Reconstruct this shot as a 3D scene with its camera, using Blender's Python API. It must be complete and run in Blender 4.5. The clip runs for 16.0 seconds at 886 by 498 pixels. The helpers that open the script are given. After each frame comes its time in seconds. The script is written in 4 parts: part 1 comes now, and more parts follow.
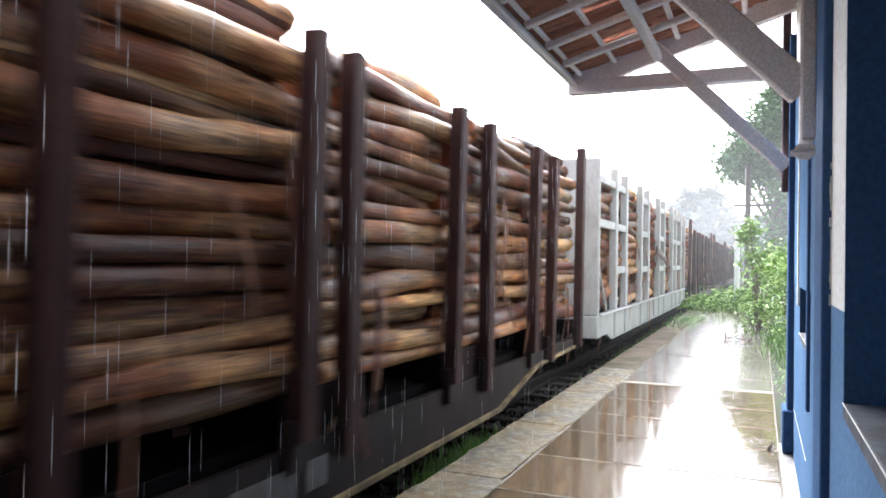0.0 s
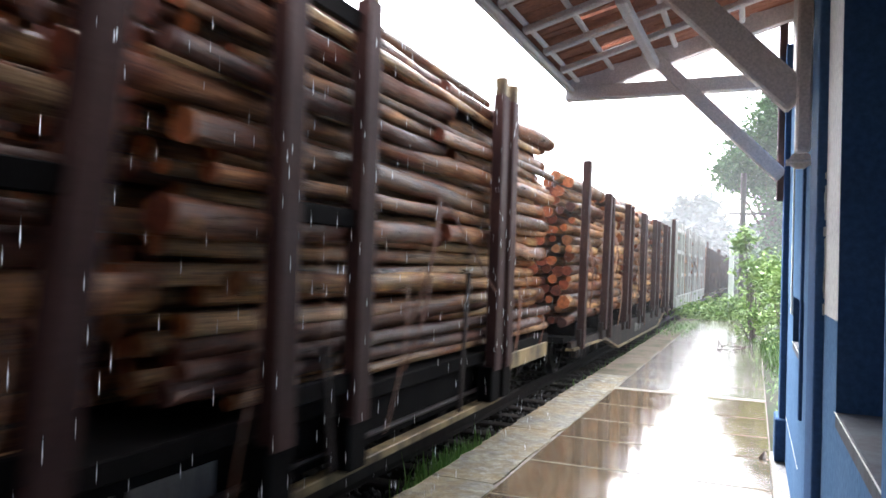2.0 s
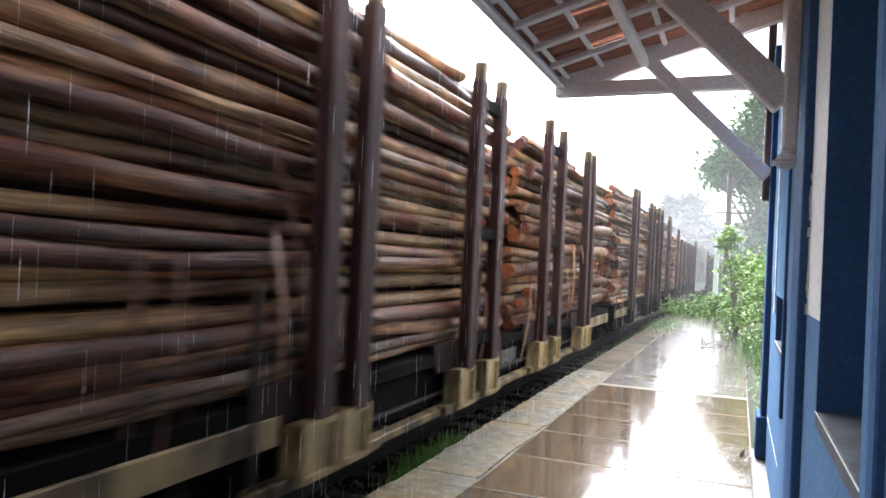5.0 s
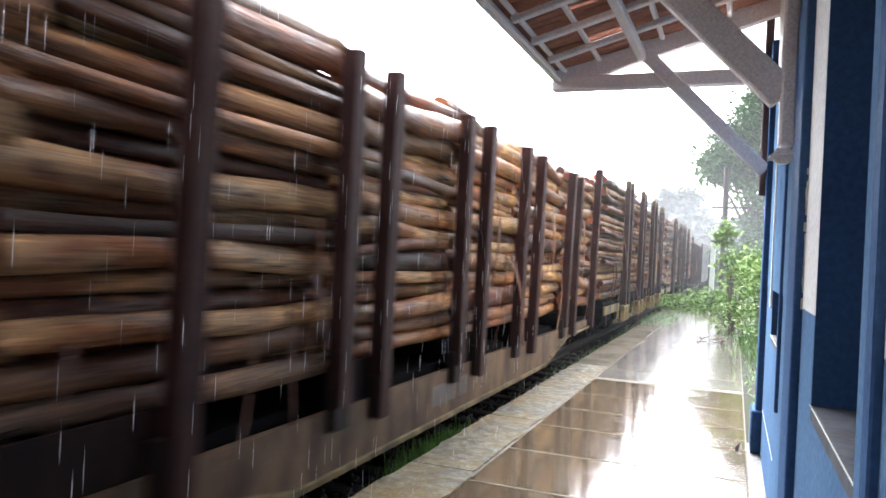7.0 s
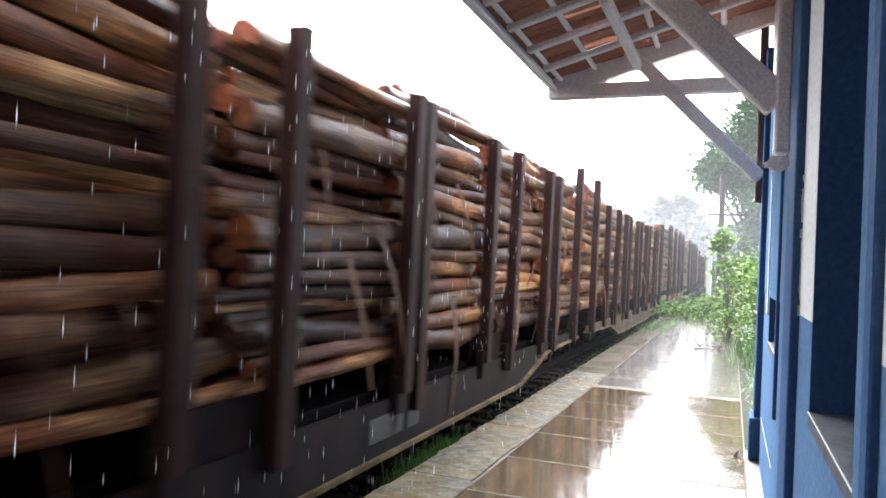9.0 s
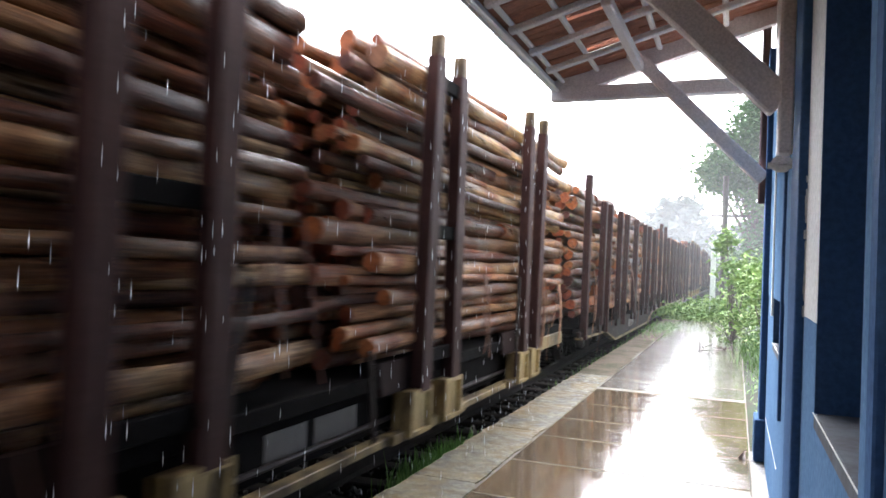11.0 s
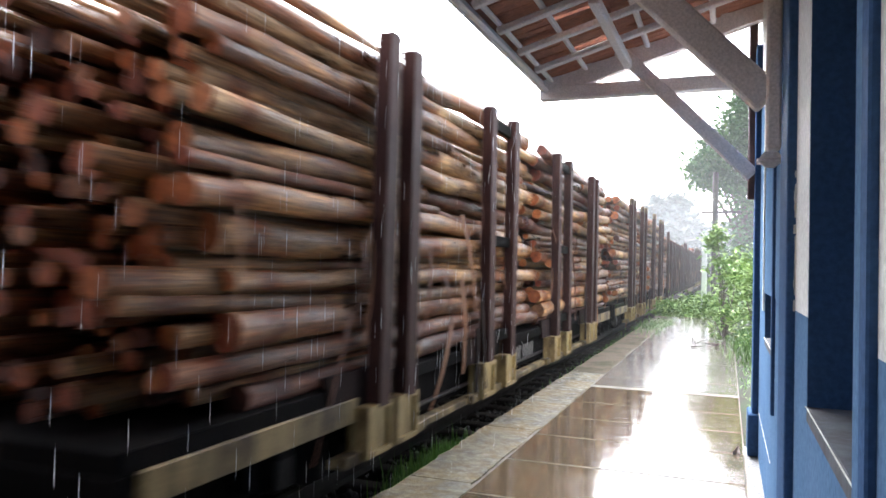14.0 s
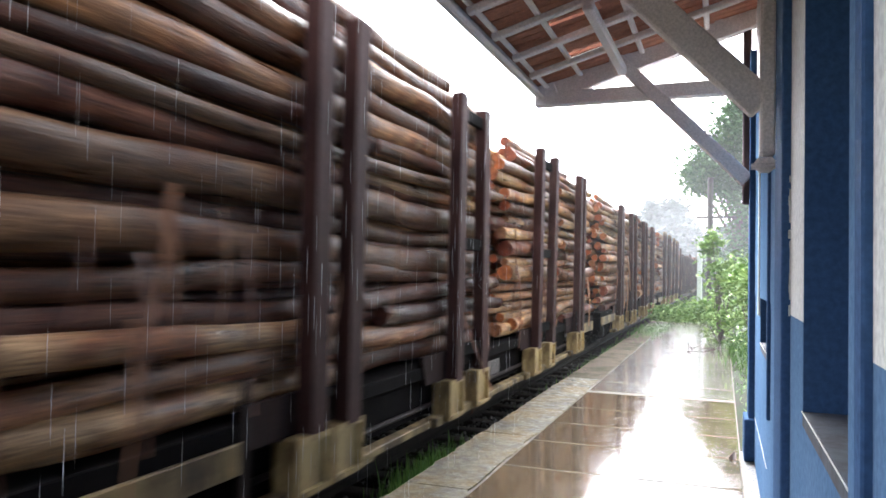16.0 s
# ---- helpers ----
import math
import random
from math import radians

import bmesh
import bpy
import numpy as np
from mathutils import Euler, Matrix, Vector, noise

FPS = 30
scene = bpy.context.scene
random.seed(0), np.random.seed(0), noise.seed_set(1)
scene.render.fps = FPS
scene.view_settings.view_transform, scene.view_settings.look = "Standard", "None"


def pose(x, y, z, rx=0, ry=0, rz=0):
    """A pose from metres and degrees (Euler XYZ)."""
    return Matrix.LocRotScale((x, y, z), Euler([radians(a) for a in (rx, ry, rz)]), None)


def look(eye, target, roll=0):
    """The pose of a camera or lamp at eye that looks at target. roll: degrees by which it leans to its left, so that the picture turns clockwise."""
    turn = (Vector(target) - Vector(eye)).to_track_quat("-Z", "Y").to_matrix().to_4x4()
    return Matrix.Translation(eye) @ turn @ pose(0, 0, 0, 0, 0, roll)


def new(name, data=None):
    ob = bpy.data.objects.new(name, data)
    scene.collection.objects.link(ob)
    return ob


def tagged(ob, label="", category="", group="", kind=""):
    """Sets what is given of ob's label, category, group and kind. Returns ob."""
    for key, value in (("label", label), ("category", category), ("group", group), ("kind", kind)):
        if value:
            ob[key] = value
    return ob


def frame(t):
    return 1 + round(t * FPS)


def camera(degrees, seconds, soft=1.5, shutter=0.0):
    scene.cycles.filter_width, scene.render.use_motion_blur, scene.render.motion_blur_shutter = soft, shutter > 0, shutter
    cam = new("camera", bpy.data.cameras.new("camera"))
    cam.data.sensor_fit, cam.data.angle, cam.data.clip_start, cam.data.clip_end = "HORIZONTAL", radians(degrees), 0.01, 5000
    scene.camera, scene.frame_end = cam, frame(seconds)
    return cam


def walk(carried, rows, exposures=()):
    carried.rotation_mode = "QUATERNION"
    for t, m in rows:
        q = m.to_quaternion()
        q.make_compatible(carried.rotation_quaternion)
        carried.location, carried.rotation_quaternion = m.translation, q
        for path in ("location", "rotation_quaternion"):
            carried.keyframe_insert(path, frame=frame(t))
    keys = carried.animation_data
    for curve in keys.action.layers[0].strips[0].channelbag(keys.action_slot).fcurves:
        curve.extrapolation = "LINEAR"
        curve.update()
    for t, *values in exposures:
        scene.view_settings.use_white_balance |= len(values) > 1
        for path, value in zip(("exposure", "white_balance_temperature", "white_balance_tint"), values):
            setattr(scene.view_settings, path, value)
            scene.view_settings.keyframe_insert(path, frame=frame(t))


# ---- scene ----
cam = camera(61.04, 16.0, soft=1.6, shutter=0.5)
walk(cam, [
    (0.0, pose(0, 0, 1.6, 90.808, -0.942, 22.906)),
    (0.5, pose(0, 0, 1.6, 90.795, -1.369, 22.805)),
    (1.0, pose(0, 0, 1.6, 90.931, -1.393, 22.699)),
    (1.5, pose(0, 0, 1.6, 91.059, -1.562, 22.625)),
    (2.0, pose(0, 0, 1.6, 91.114, -1.766, 22.531)),
    (2.5, pose(0, 0, 1.6, 91.062, -2.140, 22.354)),
    (3.0, pose(0, 0, 1.6, 91.027, -2.302, 22.124)),
    (3.5, pose(0, 0, 1.6, 90.913, -2.365, 21.910)),
    (4.0, pose(0, 0, 1.6, 90.812, -2.481, 21.670)),
    (6.5, pose(0, 0, 1.6, 90.387, -2.906, 21.484)),
    (7.0, pose(0, 0, 1.6, 90.246, -2.844, 21.284)),
    (7.5, pose(0, 0, 1.6, 90.261, -2.673, 21.120)),
    (8.0, pose(0, 0, 1.6, 90.508, -2.310, 21.021)),
    (8.5, pose(0, 0, 1.6, 90.797, -2.298, 21.077)),
    (9.0, pose(0, 0, 1.6, 90.896, -2.565, 21.062)),
    (11.5, pose(0, 0, 1.6, 91.121, -2.191, 21.387)),
    (12.0, pose(0, 0, 1.6, 91.168, -2.167, 21.426)),
    (12.5, pose(0, 0, 1.6, 91.222, -2.388, 21.240)),
    (13.0, pose(0, 0, 1.6, 91.106, -2.356, 21.002)),
    (13.5, pose(0, 0, 1.6, 91.012, -1.699, 20.920)),
    (14.0, pose(0, 0, 1.6, 91.172, -1.277, 20.710)),
    (14.5, pose(0, 0, 1.6, 91.334, -0.745, 20.526)),
    (15.0, pose(0, 0, 1.6, 91.417, -0.570, 20.421)),
    (15.5, pose(0, 0, 1.6, 91.569, -0.730, 20.313)),
    (16.0, pose(0, 0, 1.6, 91.635, -1.080, 20.394)),
], exposures=((0, 2.28), (16, 2.28)))

# ---- light: a bright overcast sky in heavy rain ----
world = bpy.data.worlds.new("overcast_sky")
scene.world = world
world.use_nodes = True
wn, wl = world.node_tree.nodes, world.node_tree.links
sky = wn.new("ShaderNodeTexSky")
sky.sky_type, sky.sun_disc = "NISHITA", False
sky.sun_elevation, sky.sun_rotation = radians(40), radians(-25)
sky.air_density, sky.dust_density = 1.0, 6.0
grey = wn.new("ShaderNodeHueSaturation")
grey.inputs["Saturation"].default_value = 0.16
wl.new(sky.outputs[0], grey.inputs["Color"])
cool = wn.new("ShaderNodeMix")
cool.data_type, cool.blend_type = "RGBA", "MULTIPLY"
cool.inputs[0].default_value, cool.inputs[7].default_value = 1.0, (0.965, 1.0, 1.1, 1)
wl.new(grey.outputs[0], cool.inputs[6])
wl.new(cool.outputs[2], wn["Background"].inputs[0])
wn["Background"].inputs[1].default_value = 0.17
sun_data = bpy.data.lights.new("sun", "SUN")
sun_data.energy, sun_data.angle, sun_data.color = 1.7, radians(40), (0.92, 0.96, 1.0)
new("sun", sun_data).matrix_basis = look((0, 0, 43.5), (22, -47, 0))


# ---- materials ----
def material(name, build, rough=0.6, metal=0.0, coat=0.0, gloss=0.5):
    m = bpy.data.materials.new(name)
    m.use_nodes = True
    nt = m.node_tree
    b = nt.nodes["Principled BSDF"]
    b.inputs["Roughness"].default_value, b.inputs["Metallic"].default_value = rough, metal
    b.inputs["Coat Weight"].default_value, b.inputs["Coat Roughness"].default_value = coat, 0.12
    b.inputs["Specular IOR Level"].default_value = gloss
    build(nt, b)
    return m


def tex(nt, scale, detail=4.0, stretch=(1, 1, 1), rough=0.6, coords="Object"):
    tc, mp = nt.nodes.new("ShaderNodeTexCoord"), nt.nodes.new("ShaderNodeMapping")
    mp.inputs["Scale"].default_value = stretch
    n = nt.nodes.new("ShaderNodeTexNoise")
    n.inputs["Scale"].default_value, n.inputs["Detail"].default_value, n.inputs["Roughness"].default_value = scale, detail, rough
    nt.links.new(tc.outputs[coords], mp.inputs[0])
    nt.links.new(mp.outputs[0], n.inputs["Vector"])
    return n.outputs["Fac"]


def ramp(nt, fac, stops):
    r = nt.nodes.new("ShaderNodeValToRGB")
    e = r.color_ramp.elements
    while len(e) < len(stops):
        e.new(0.5)
    for el, (p, c) in zip(e, stops):
        el.position, el.color = p, (*c, 1)
    nt.links.new(fac, r.inputs[0])
    return r.outputs[0]


def mix(nt, fac, a, b, mode="MIX"):
    m = nt.nodes.new("ShaderNodeMix")
    m.data_type, m.blend_type = "RGBA", mode
    for sock, v in ((m.inputs[0], fac), (m.inputs[6], a), (m.inputs[7], b)):
        if isinstance(v, (int, float)):
            sock.default_value = v
        elif isinstance(v, tuple):
            sock.default_value = (*v, 1)
        else:
            nt.links.new(v, sock)
    return m.outputs[2]


def maths(nt, op, a, b=0.0):
    m = nt.nodes.new("ShaderNodeMath")
    m.operation = op
    for sock, v in ((m.inputs[0], a), (m.inputs[1], b)):
        if isinstance(v, (int, float)):
            sock.default_value = v
        else:
            nt.links.new(v, sock)
    return m.outputs[0]


def bump(nt, b, fac, strength, distance=0.01):
    n = nt.nodes.new("ShaderNodeBump")
    n.inputs["Strength"].default_value, n.inputs["Distance"].default_value = strength, distance
    nt.links.new(fac, n.inputs["Height"])
    nt.links.new(n.outputs[0], b.inputs["Normal"])


def each(nt):
    """A random number for each object and each loose piece of its mesh."""
    o, g = nt.nodes.new("ShaderNodeObjectInfo"), nt.nodes.new("ShaderNodeNewGeometry")
    return maths(nt, "FRACT", maths(nt, "ADD", o.outputs["Random"], g.outputs["Random Per Island"]))


def bark(nt, b, pale=(0.96, 0.93, 0.9)):
    tone = ramp(nt, each(nt), ((0.0, (0.1, 0.04, 0.026)), (0.2, (0.24, 0.105, 0.06)), (0.5, (0.48, 0.27, 0.125)), (0.75, (0.45, 0.315, 0.18)), (1.0, (0.66, 0.43, 0.2))))
    grain, patch, flake = tex(nt, 7, 7, (1, 0.16, 1), 0.75), tex(nt, 1.7, 4, (1, 0.6, 1)), tex(nt, 5, 5, (1, 0.7, 1), 0.7)
    c = mix(nt, 1.0, tone, ramp(nt, grain, ((0.34, (0.14, 0.11, 0.1)), (0.5, (0.8, 0.76, 0.72)), (0.66, (1.5, 1.45, 1.35)))), "MULTIPLY")
    c = mix(nt, ramp(nt, patch, ((0.46, (0, 0, 0)), (0.6, (1, 1, 1)))), c, mix(nt, 1.0, c, (0.5, 0.3, 0.24), "MULTIPLY"))
    fibre = tex(nt, 55, 4, (1, 0.045, 1), 0.7)
    c = mix(nt, 1.0, c, ramp(nt, fibre, ((0.34, (0.5, 0.45, 0.42)), (0.66, (1.3, 1.3, 1.3)))), "MULTIPLY")
    c = mix(nt, ramp(nt, flake, ((0.58, (0, 0, 0)), (0.66, (0.7, 0.7, 0.7)))), c, (0.34, 0.19, 0.085))
    c = mix(nt, 1.0, c, pale, "MULTIPLY")
    nt.links.new(c, b.inputs["Base Color"])
    nt.links.new(ramp(nt, grain, ((0.32, (0.14, 0.14, 0.14)), (0.6, (0.7, 0.7, 0.7)))), b.inputs["Roughness"])
    bump(nt, b, maths(nt, "ADD", maths(nt, "ADD", grain, maths(nt, "MULTIPLY", fibre, 0.35)), maths(nt, "MULTIPLY", flake, 0.6)), 1.0, 0.018)


def cut_end(nt, b):
    tone = ramp(nt, each(nt), ((0.0, (0.06, 0.024, 0.018)), (0.3, (0.27, 0.062, 0.027)), (0.7, (0.5, 0.16, 0.048)), (1.0, (0.27, 0.135, 0.068))))
    c = mix(nt, 1.0, tone, ramp(nt, tex(nt, 18, 4), ((0.3, (0.4, 0.36, 0.36)), (0.7, (1.2, 1.2, 1.2)))), "MULTIPLY")
    nt.links.new(c, b.inputs["Base Color"])


def stained(base, dark, scale=3.0, lo=0.42, hi=0.62, bumpy=0.25, stretch=(1, 1, 0.35), fine=40.0):
    def build(nt, b):
        f, g = tex(nt, scale, 6, stretch, 0.65), tex(nt, fine, 3)
        c = mix(nt, ramp(nt, f, ((lo, (0, 0, 0)), (hi, (1, 1, 1)))), base, dark)
        c = mix(nt, 1.0, c, ramp(nt, g, ((0.3, (0.8, 0.8, 0.8)), (0.7, (1.12, 1.12, 1.12)))), "MULTIPLY")
        nt.links.new(c, b.inputs["Base Color"])
        bump(nt, b, g, bumpy, 0.004)
    return build


def wet_slab(nt, b, ripple=0.03, rained=False):
    o = nt.nodes.new("ShaderNodeObjectInfo")
    f, g, p = tex(nt, 1.3, 5), tex(nt, 30, 4), tex(nt, 2.2, 4)
    c = mix(nt, f, (0.085, 0.06, 0.036), (0.165, 0.122, 0.078))
    if rained:
        c = mix(nt, f, (0.08, 0.07, 0.058), (0.2, 0.182, 0.155))
    c = mix(nt, 1.0, c, ramp(nt, o.outputs["Random"], ((0, (0.75, 0.75, 0.75)), (1, (1.1, 1.08, 1.05)))), "MULTIPLY")
    c = mix(nt, 1.0, c, ramp(nt, g, ((0.3, (0.75, 0.75, 0.75)), (0.7, (1.1, 1.1, 1.1)))), "MULTIPLY")
    nt.links.new(c, b.inputs["Base Color"])
    if rained:
        p = tex(nt, 2.6, 5, (0.25, 2.4, 1))
    lo, hi = (0.08, 0.24) if rained else (0.06, 0.13)
    nt.links.new(ramp(nt, p, ((0.38, (lo,) * 3), (0.66, (hi,) * 3))), b.inputs["Roughness"])
    drops = tex(nt, 26, 2)
    bump(nt, b, maths(nt, "ADD", maths(nt, "MULTIPLY", g, 0.1), maths(nt, "ADD", tex(nt, 1.5, 5, (0.25, 2.4, 1)) if rained else tex(nt, 4.0, 4, (0.12, 2.2, 1)), maths(nt, "MULTIPLY", drops, 0.05))), ripple, 0.01)


def kerb_stone(nt, b):
    f, g, h = tex(nt, 3.5, 7, rough=0.7), tex(nt, 38, 5, rough=0.7), tex(nt, 11, 5, rough=0.7)
    c = mix(nt, ramp(nt, f, ((0.4, (0, 0, 0)), (0.6, (1, 1, 1)))), (0.17, 0.142, 0.082), (0.06, 0.054, 0.032))
    c = mix(nt, ramp(nt, tex(nt, 1.6, 6), ((0.44, (0, 0, 0)), (0.62, (1, 1, 1)))), c, (0.15, 0.1, 0.03))
    c = mix(nt, ramp(nt, h, ((0.62, (0, 0, 0)), (0.72, (0.8, 0.8, 0.8)))), c, (0.045, 0.043, 0.03))
    c = mix(nt, 1.0, c, ramp(nt, g, ((0.3, (0.45, 0.45, 0.45)), (0.7, (1.3, 1.3, 1.3)))), "MULTIPLY")
    nt.links.new(c, b.inputs["Base Color"])
    nt.links.new(ramp(nt, h, ((0.4, (0.75, 0.75, 0.75)), (0.66, (0.3, 0.3, 0.3)))), b.inputs["Roughness"])
    bump(nt, b, maths(nt, "ADD", g, h), 0.7, 0.012)


def leafy(lo, hi):
    def build(nt, b):
        nt.links.new(mix(nt, each(nt), lo, hi), b.inputs["Base Color"])
        b.inputs["Transmission Weight"].default_value = 0.0
        b.inputs["Subsurface Weight"].default_value = 0.0
    return build


def stone_mix(lo, hi):
    def build(nt, b):
        nt.links.new(mix(nt, each(nt), lo, hi), b.inputs["Base Color"])
        bump(nt, b, tex(nt, 60, 3), 0.4, 0.004)
    return build


BARK = material("wet_bark", bark, 0.4, gloss=0.33)
TAN_BARK = material("tan_wet_bark", lambda nt, b: bark(nt, b, (1.24, 1.13, 0.98)), 0.4, gloss=0.33)
RED_BARK = material("red_brown_bark", lambda nt, b: bark(nt, b, (0.68, 0.52, 0.48)), 0.4, gloss=0.36)
GREY_BARK = material("peeled_grey_bark", lambda nt, b: bark(nt, b, (1.08, 1.05, 1.02)), 0.4, gloss=0.36)
# Bark multiplied down to roughly a third of its common tone.
DARK_BARK = material("dark_bark", lambda nt, b: bark(nt, b, (0.4, 0.34, 0.33)), 0.4, gloss=0.3)
CUT = material("cut_wood", cut_end, 0.55)
STEEL = material("brown_steel", stained((0.04, 0.019, 0.018), (0.07, 0.032, 0.027), 4), 0.55, gloss=0.1)
# Near-black base colour for decks, centre sills, bogies, bunks and couplers.
BLACK = material("near_black_steel", stained((0.0035, 0.003, 0.003), (0.007, 0.0055, 0.005), 4), 0.8, gloss=0.06)
DARKPLATE = material("dark_brown_plate", stained((0.014, 0.008, 0.0075), (0.026, 0.013, 0.011), 4), 0.7, gloss=0.12)
RUST = material("rust_steel", stained((0.03, 0.016, 0.013), (0.008, 0.0055, 0.005), 3, 0.36, 0.6), 0.6, gloss=0.2)
CREAM = material("cream_paint", stained((0.32, 0.23, 0.105), (0.06, 0.04, 0.022), 5, 0.38, 0.62), 0.55, gloss=0.3)
TANPAINT = material("faded_tan_paint", stained((0.2, 0.118, 0.065), (0.06, 0.034, 0.022), 4, 0.4, 0.64), 0.55, gloss=0.3)
BOXPAINT = material("yellow_cream_paint", stained((0.44, 0.32, 0.14), (0.12, 0.075, 0.035), 6, 0.4, 0.66), 0.55, gloss=0.3)
PALE = material("pale_grey_paint", stained((0.45, 0.46, 0.44), (0.27, 0.25, 0.22), 4, 0.5, 0.75), 0.45)
RAIL = material("rail_steel", stained((0.024, 0.018, 0.015), (0.012, 0.009, 0.008), 6), 0.5, 0.2, gloss=0.25)
SLEEPER = material("wet_sleeper", stained((0.03, 0.025, 0.022), (0.055, 0.045, 0.036), 6, stretch=(0.4, 1, 1)), 0.85, gloss=0.1)
GRAVEL = material("ballast_stone", stone_mix((0.02, 0.018, 0.017), (0.085, 0.078, 0.07)), 0.5, gloss=0.3)
SLAB = material("wet_concrete", wet_slab, 0.1)
PUDDLED = material("puddled_concrete", lambda nt, b: wet_slab(nt, b, 0.6, True), 0.1)
JOINT = material("worn_joint_concrete", stained((0.17, 0.14, 0.098), (0.08, 0.066, 0.046), 6), 0.6, gloss=0.15)
MOSSY = material("mossy_wet_kerb", stained((0.13, 0.1, 0.07), (0.06, 0.058, 0.03), 1.4, 0.45, 0.62, 0.8, (1, 1, 1), 25), 0.8, gloss=0.06)
KERB = material("kerb_concrete", kerb_stone, 0.5, gloss=0.18)
GRIT = material("grit_strip", stained((0.2, 0.19, 0.18), (0.06, 0.06, 0.06), 35, 0.4, 0.6, 0.8, (1, 1, 1)), 0.6)
BLUE = material("mid_blue_paint", stained((0.13, 0.225, 0.37), (0.1, 0.185, 0.32), 2.2, 0.4, 0.75, 0.3), 0.7, gloss=0.0)
NAVY = material("dark_blue_paint", stained((0.055, 0.115, 0.235), (0.045, 0.095, 0.205), 2.5, 0.4, 0.75, 0.3), 0.7, gloss=0.02)
WHITE = material("white_wall_paint", stained((0.78, 0.79, 0.76), (0.66, 0.66, 0.62), 2.5, 0.5, 0.8, 0.3), 0.7, gloss=0.2)
TIMBER = material("white_painted_timber", stained((0.9, 0.85, 0.83), (0.79, 0.73, 0.7), 3, 0.45, 0.75, 0.25, (0.6, 0.6, 0.6), 70), 0.7, gloss=0.2)
BROWN = material("brown_painted_timber", stained((0.1, 0.055, 0.05), (0.06, 0.035, 0.033), 5), 0.5)
CLAY = material("clay_tile", stained((0.42, 0.17, 0.1), (0.22, 0.1, 0.07), 6, 0.4, 0.7, 0.4, (1, 1, 1)), 0.75)
EARTH = material("wet_earth", stained((0.035, 0.028, 0.02), (0.025, 0.04, 0.014), 0.8, 0.4, 0.6, 0.6, (1, 1, 1)), 0.85, gloss=0.12)
LEAF = material("bush_leaf", leafy((0.1, 0.21, 0.04), (0.32, 0.46, 0.13)), 0.6, gloss=0.2)
TREELEAF = material("tree_leaf", leafy((0.06, 0.13, 0.05), (0.15, 0.27, 0.1)), 0.7, gloss=0.15)
# Far leaves are greyed: the haze of distance is in their base colour.
HAZEDLEAF = material("hazed_grey_leaf", leafy((0.12, 0.14, 0.13), (0.16, 0.18, 0.17)), 0.8)
GRASS = material("grass_blade", leafy((0.06, 0.17, 0.025), (0.17, 0.32, 0.06)), 0.5)
TRUNK = material("grey_bark", stained((0.16, 0.13, 0.1), (0.08, 0.065, 0.05), 8), 0.7)
POLE = material("weathered_pole", stained((0.13, 0.12, 0.11), (0.085, 0.075, 0.07), 6), 0.6)
LETTER = material("worn_lettering", stained((0.3, 0.28, 0.26), (0.18, 0.165, 0.15), 6), 0.6)


def falling_water(nt, b):
    """White drops that let half of the light through."""
    d, t, m = nt.nodes.new("ShaderNodeBsdfDiffuse"), nt.nodes.new("ShaderNodeBsdfTranslucent"), nt.nodes.new("ShaderNodeMixShader")
    for n in (d, t):
        n.inputs[0].default_value = (0.93, 0.95, 0.97, 1)
        nt.links.new(n.outputs[0], m.inputs[1 if n == d else 2])
    nt.links.new(m.outputs[0], nt.nodes["Material Output"].inputs[0])


WATER = material("rain_water", falling_water)
SILL = material("worn_sill_paint", stained((0.09, 0.1, 0.12), (0.06, 0.06, 0.068), 8), 0.7, gloss=0.2)


# See-through white for flat sheets that imitate haze, fading at top and sides.
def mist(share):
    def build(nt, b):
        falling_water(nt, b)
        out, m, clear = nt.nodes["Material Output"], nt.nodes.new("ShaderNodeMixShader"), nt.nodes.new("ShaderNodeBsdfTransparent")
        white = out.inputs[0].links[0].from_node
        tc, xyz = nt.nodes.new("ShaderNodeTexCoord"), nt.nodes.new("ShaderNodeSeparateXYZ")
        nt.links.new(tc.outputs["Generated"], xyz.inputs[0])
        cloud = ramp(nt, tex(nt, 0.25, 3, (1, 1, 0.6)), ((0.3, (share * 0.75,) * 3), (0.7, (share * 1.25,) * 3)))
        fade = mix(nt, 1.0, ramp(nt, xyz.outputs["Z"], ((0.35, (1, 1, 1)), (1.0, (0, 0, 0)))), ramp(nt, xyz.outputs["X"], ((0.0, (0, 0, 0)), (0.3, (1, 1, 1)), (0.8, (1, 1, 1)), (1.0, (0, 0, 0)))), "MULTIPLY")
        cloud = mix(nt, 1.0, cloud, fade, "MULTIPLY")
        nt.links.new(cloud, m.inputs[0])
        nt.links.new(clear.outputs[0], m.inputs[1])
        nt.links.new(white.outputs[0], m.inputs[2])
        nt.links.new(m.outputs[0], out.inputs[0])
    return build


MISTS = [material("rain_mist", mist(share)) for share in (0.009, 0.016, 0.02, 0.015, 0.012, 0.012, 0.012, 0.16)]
REDPAINT = material("faded_red_paint", stained((0.1, 0.024, 0.02), (0.045, 0.018, 0.015), 5), 0.55, gloss=0.25)
STRIPBARK = material("torn_bark", stained((0.2, 0.075, 0.04), (0.1, 0.045, 0.025), 8), 0.5)
PALESTRIP = material("pale_inner_bark", stained((0.4, 0.2, 0.11), (0.24, 0.11, 0.06), 8), 0.5)
DEAD = material("brown_debris", stained((0.12, 0.08, 0.05), (0.06, 0.04, 0.03), 8), 0.5)


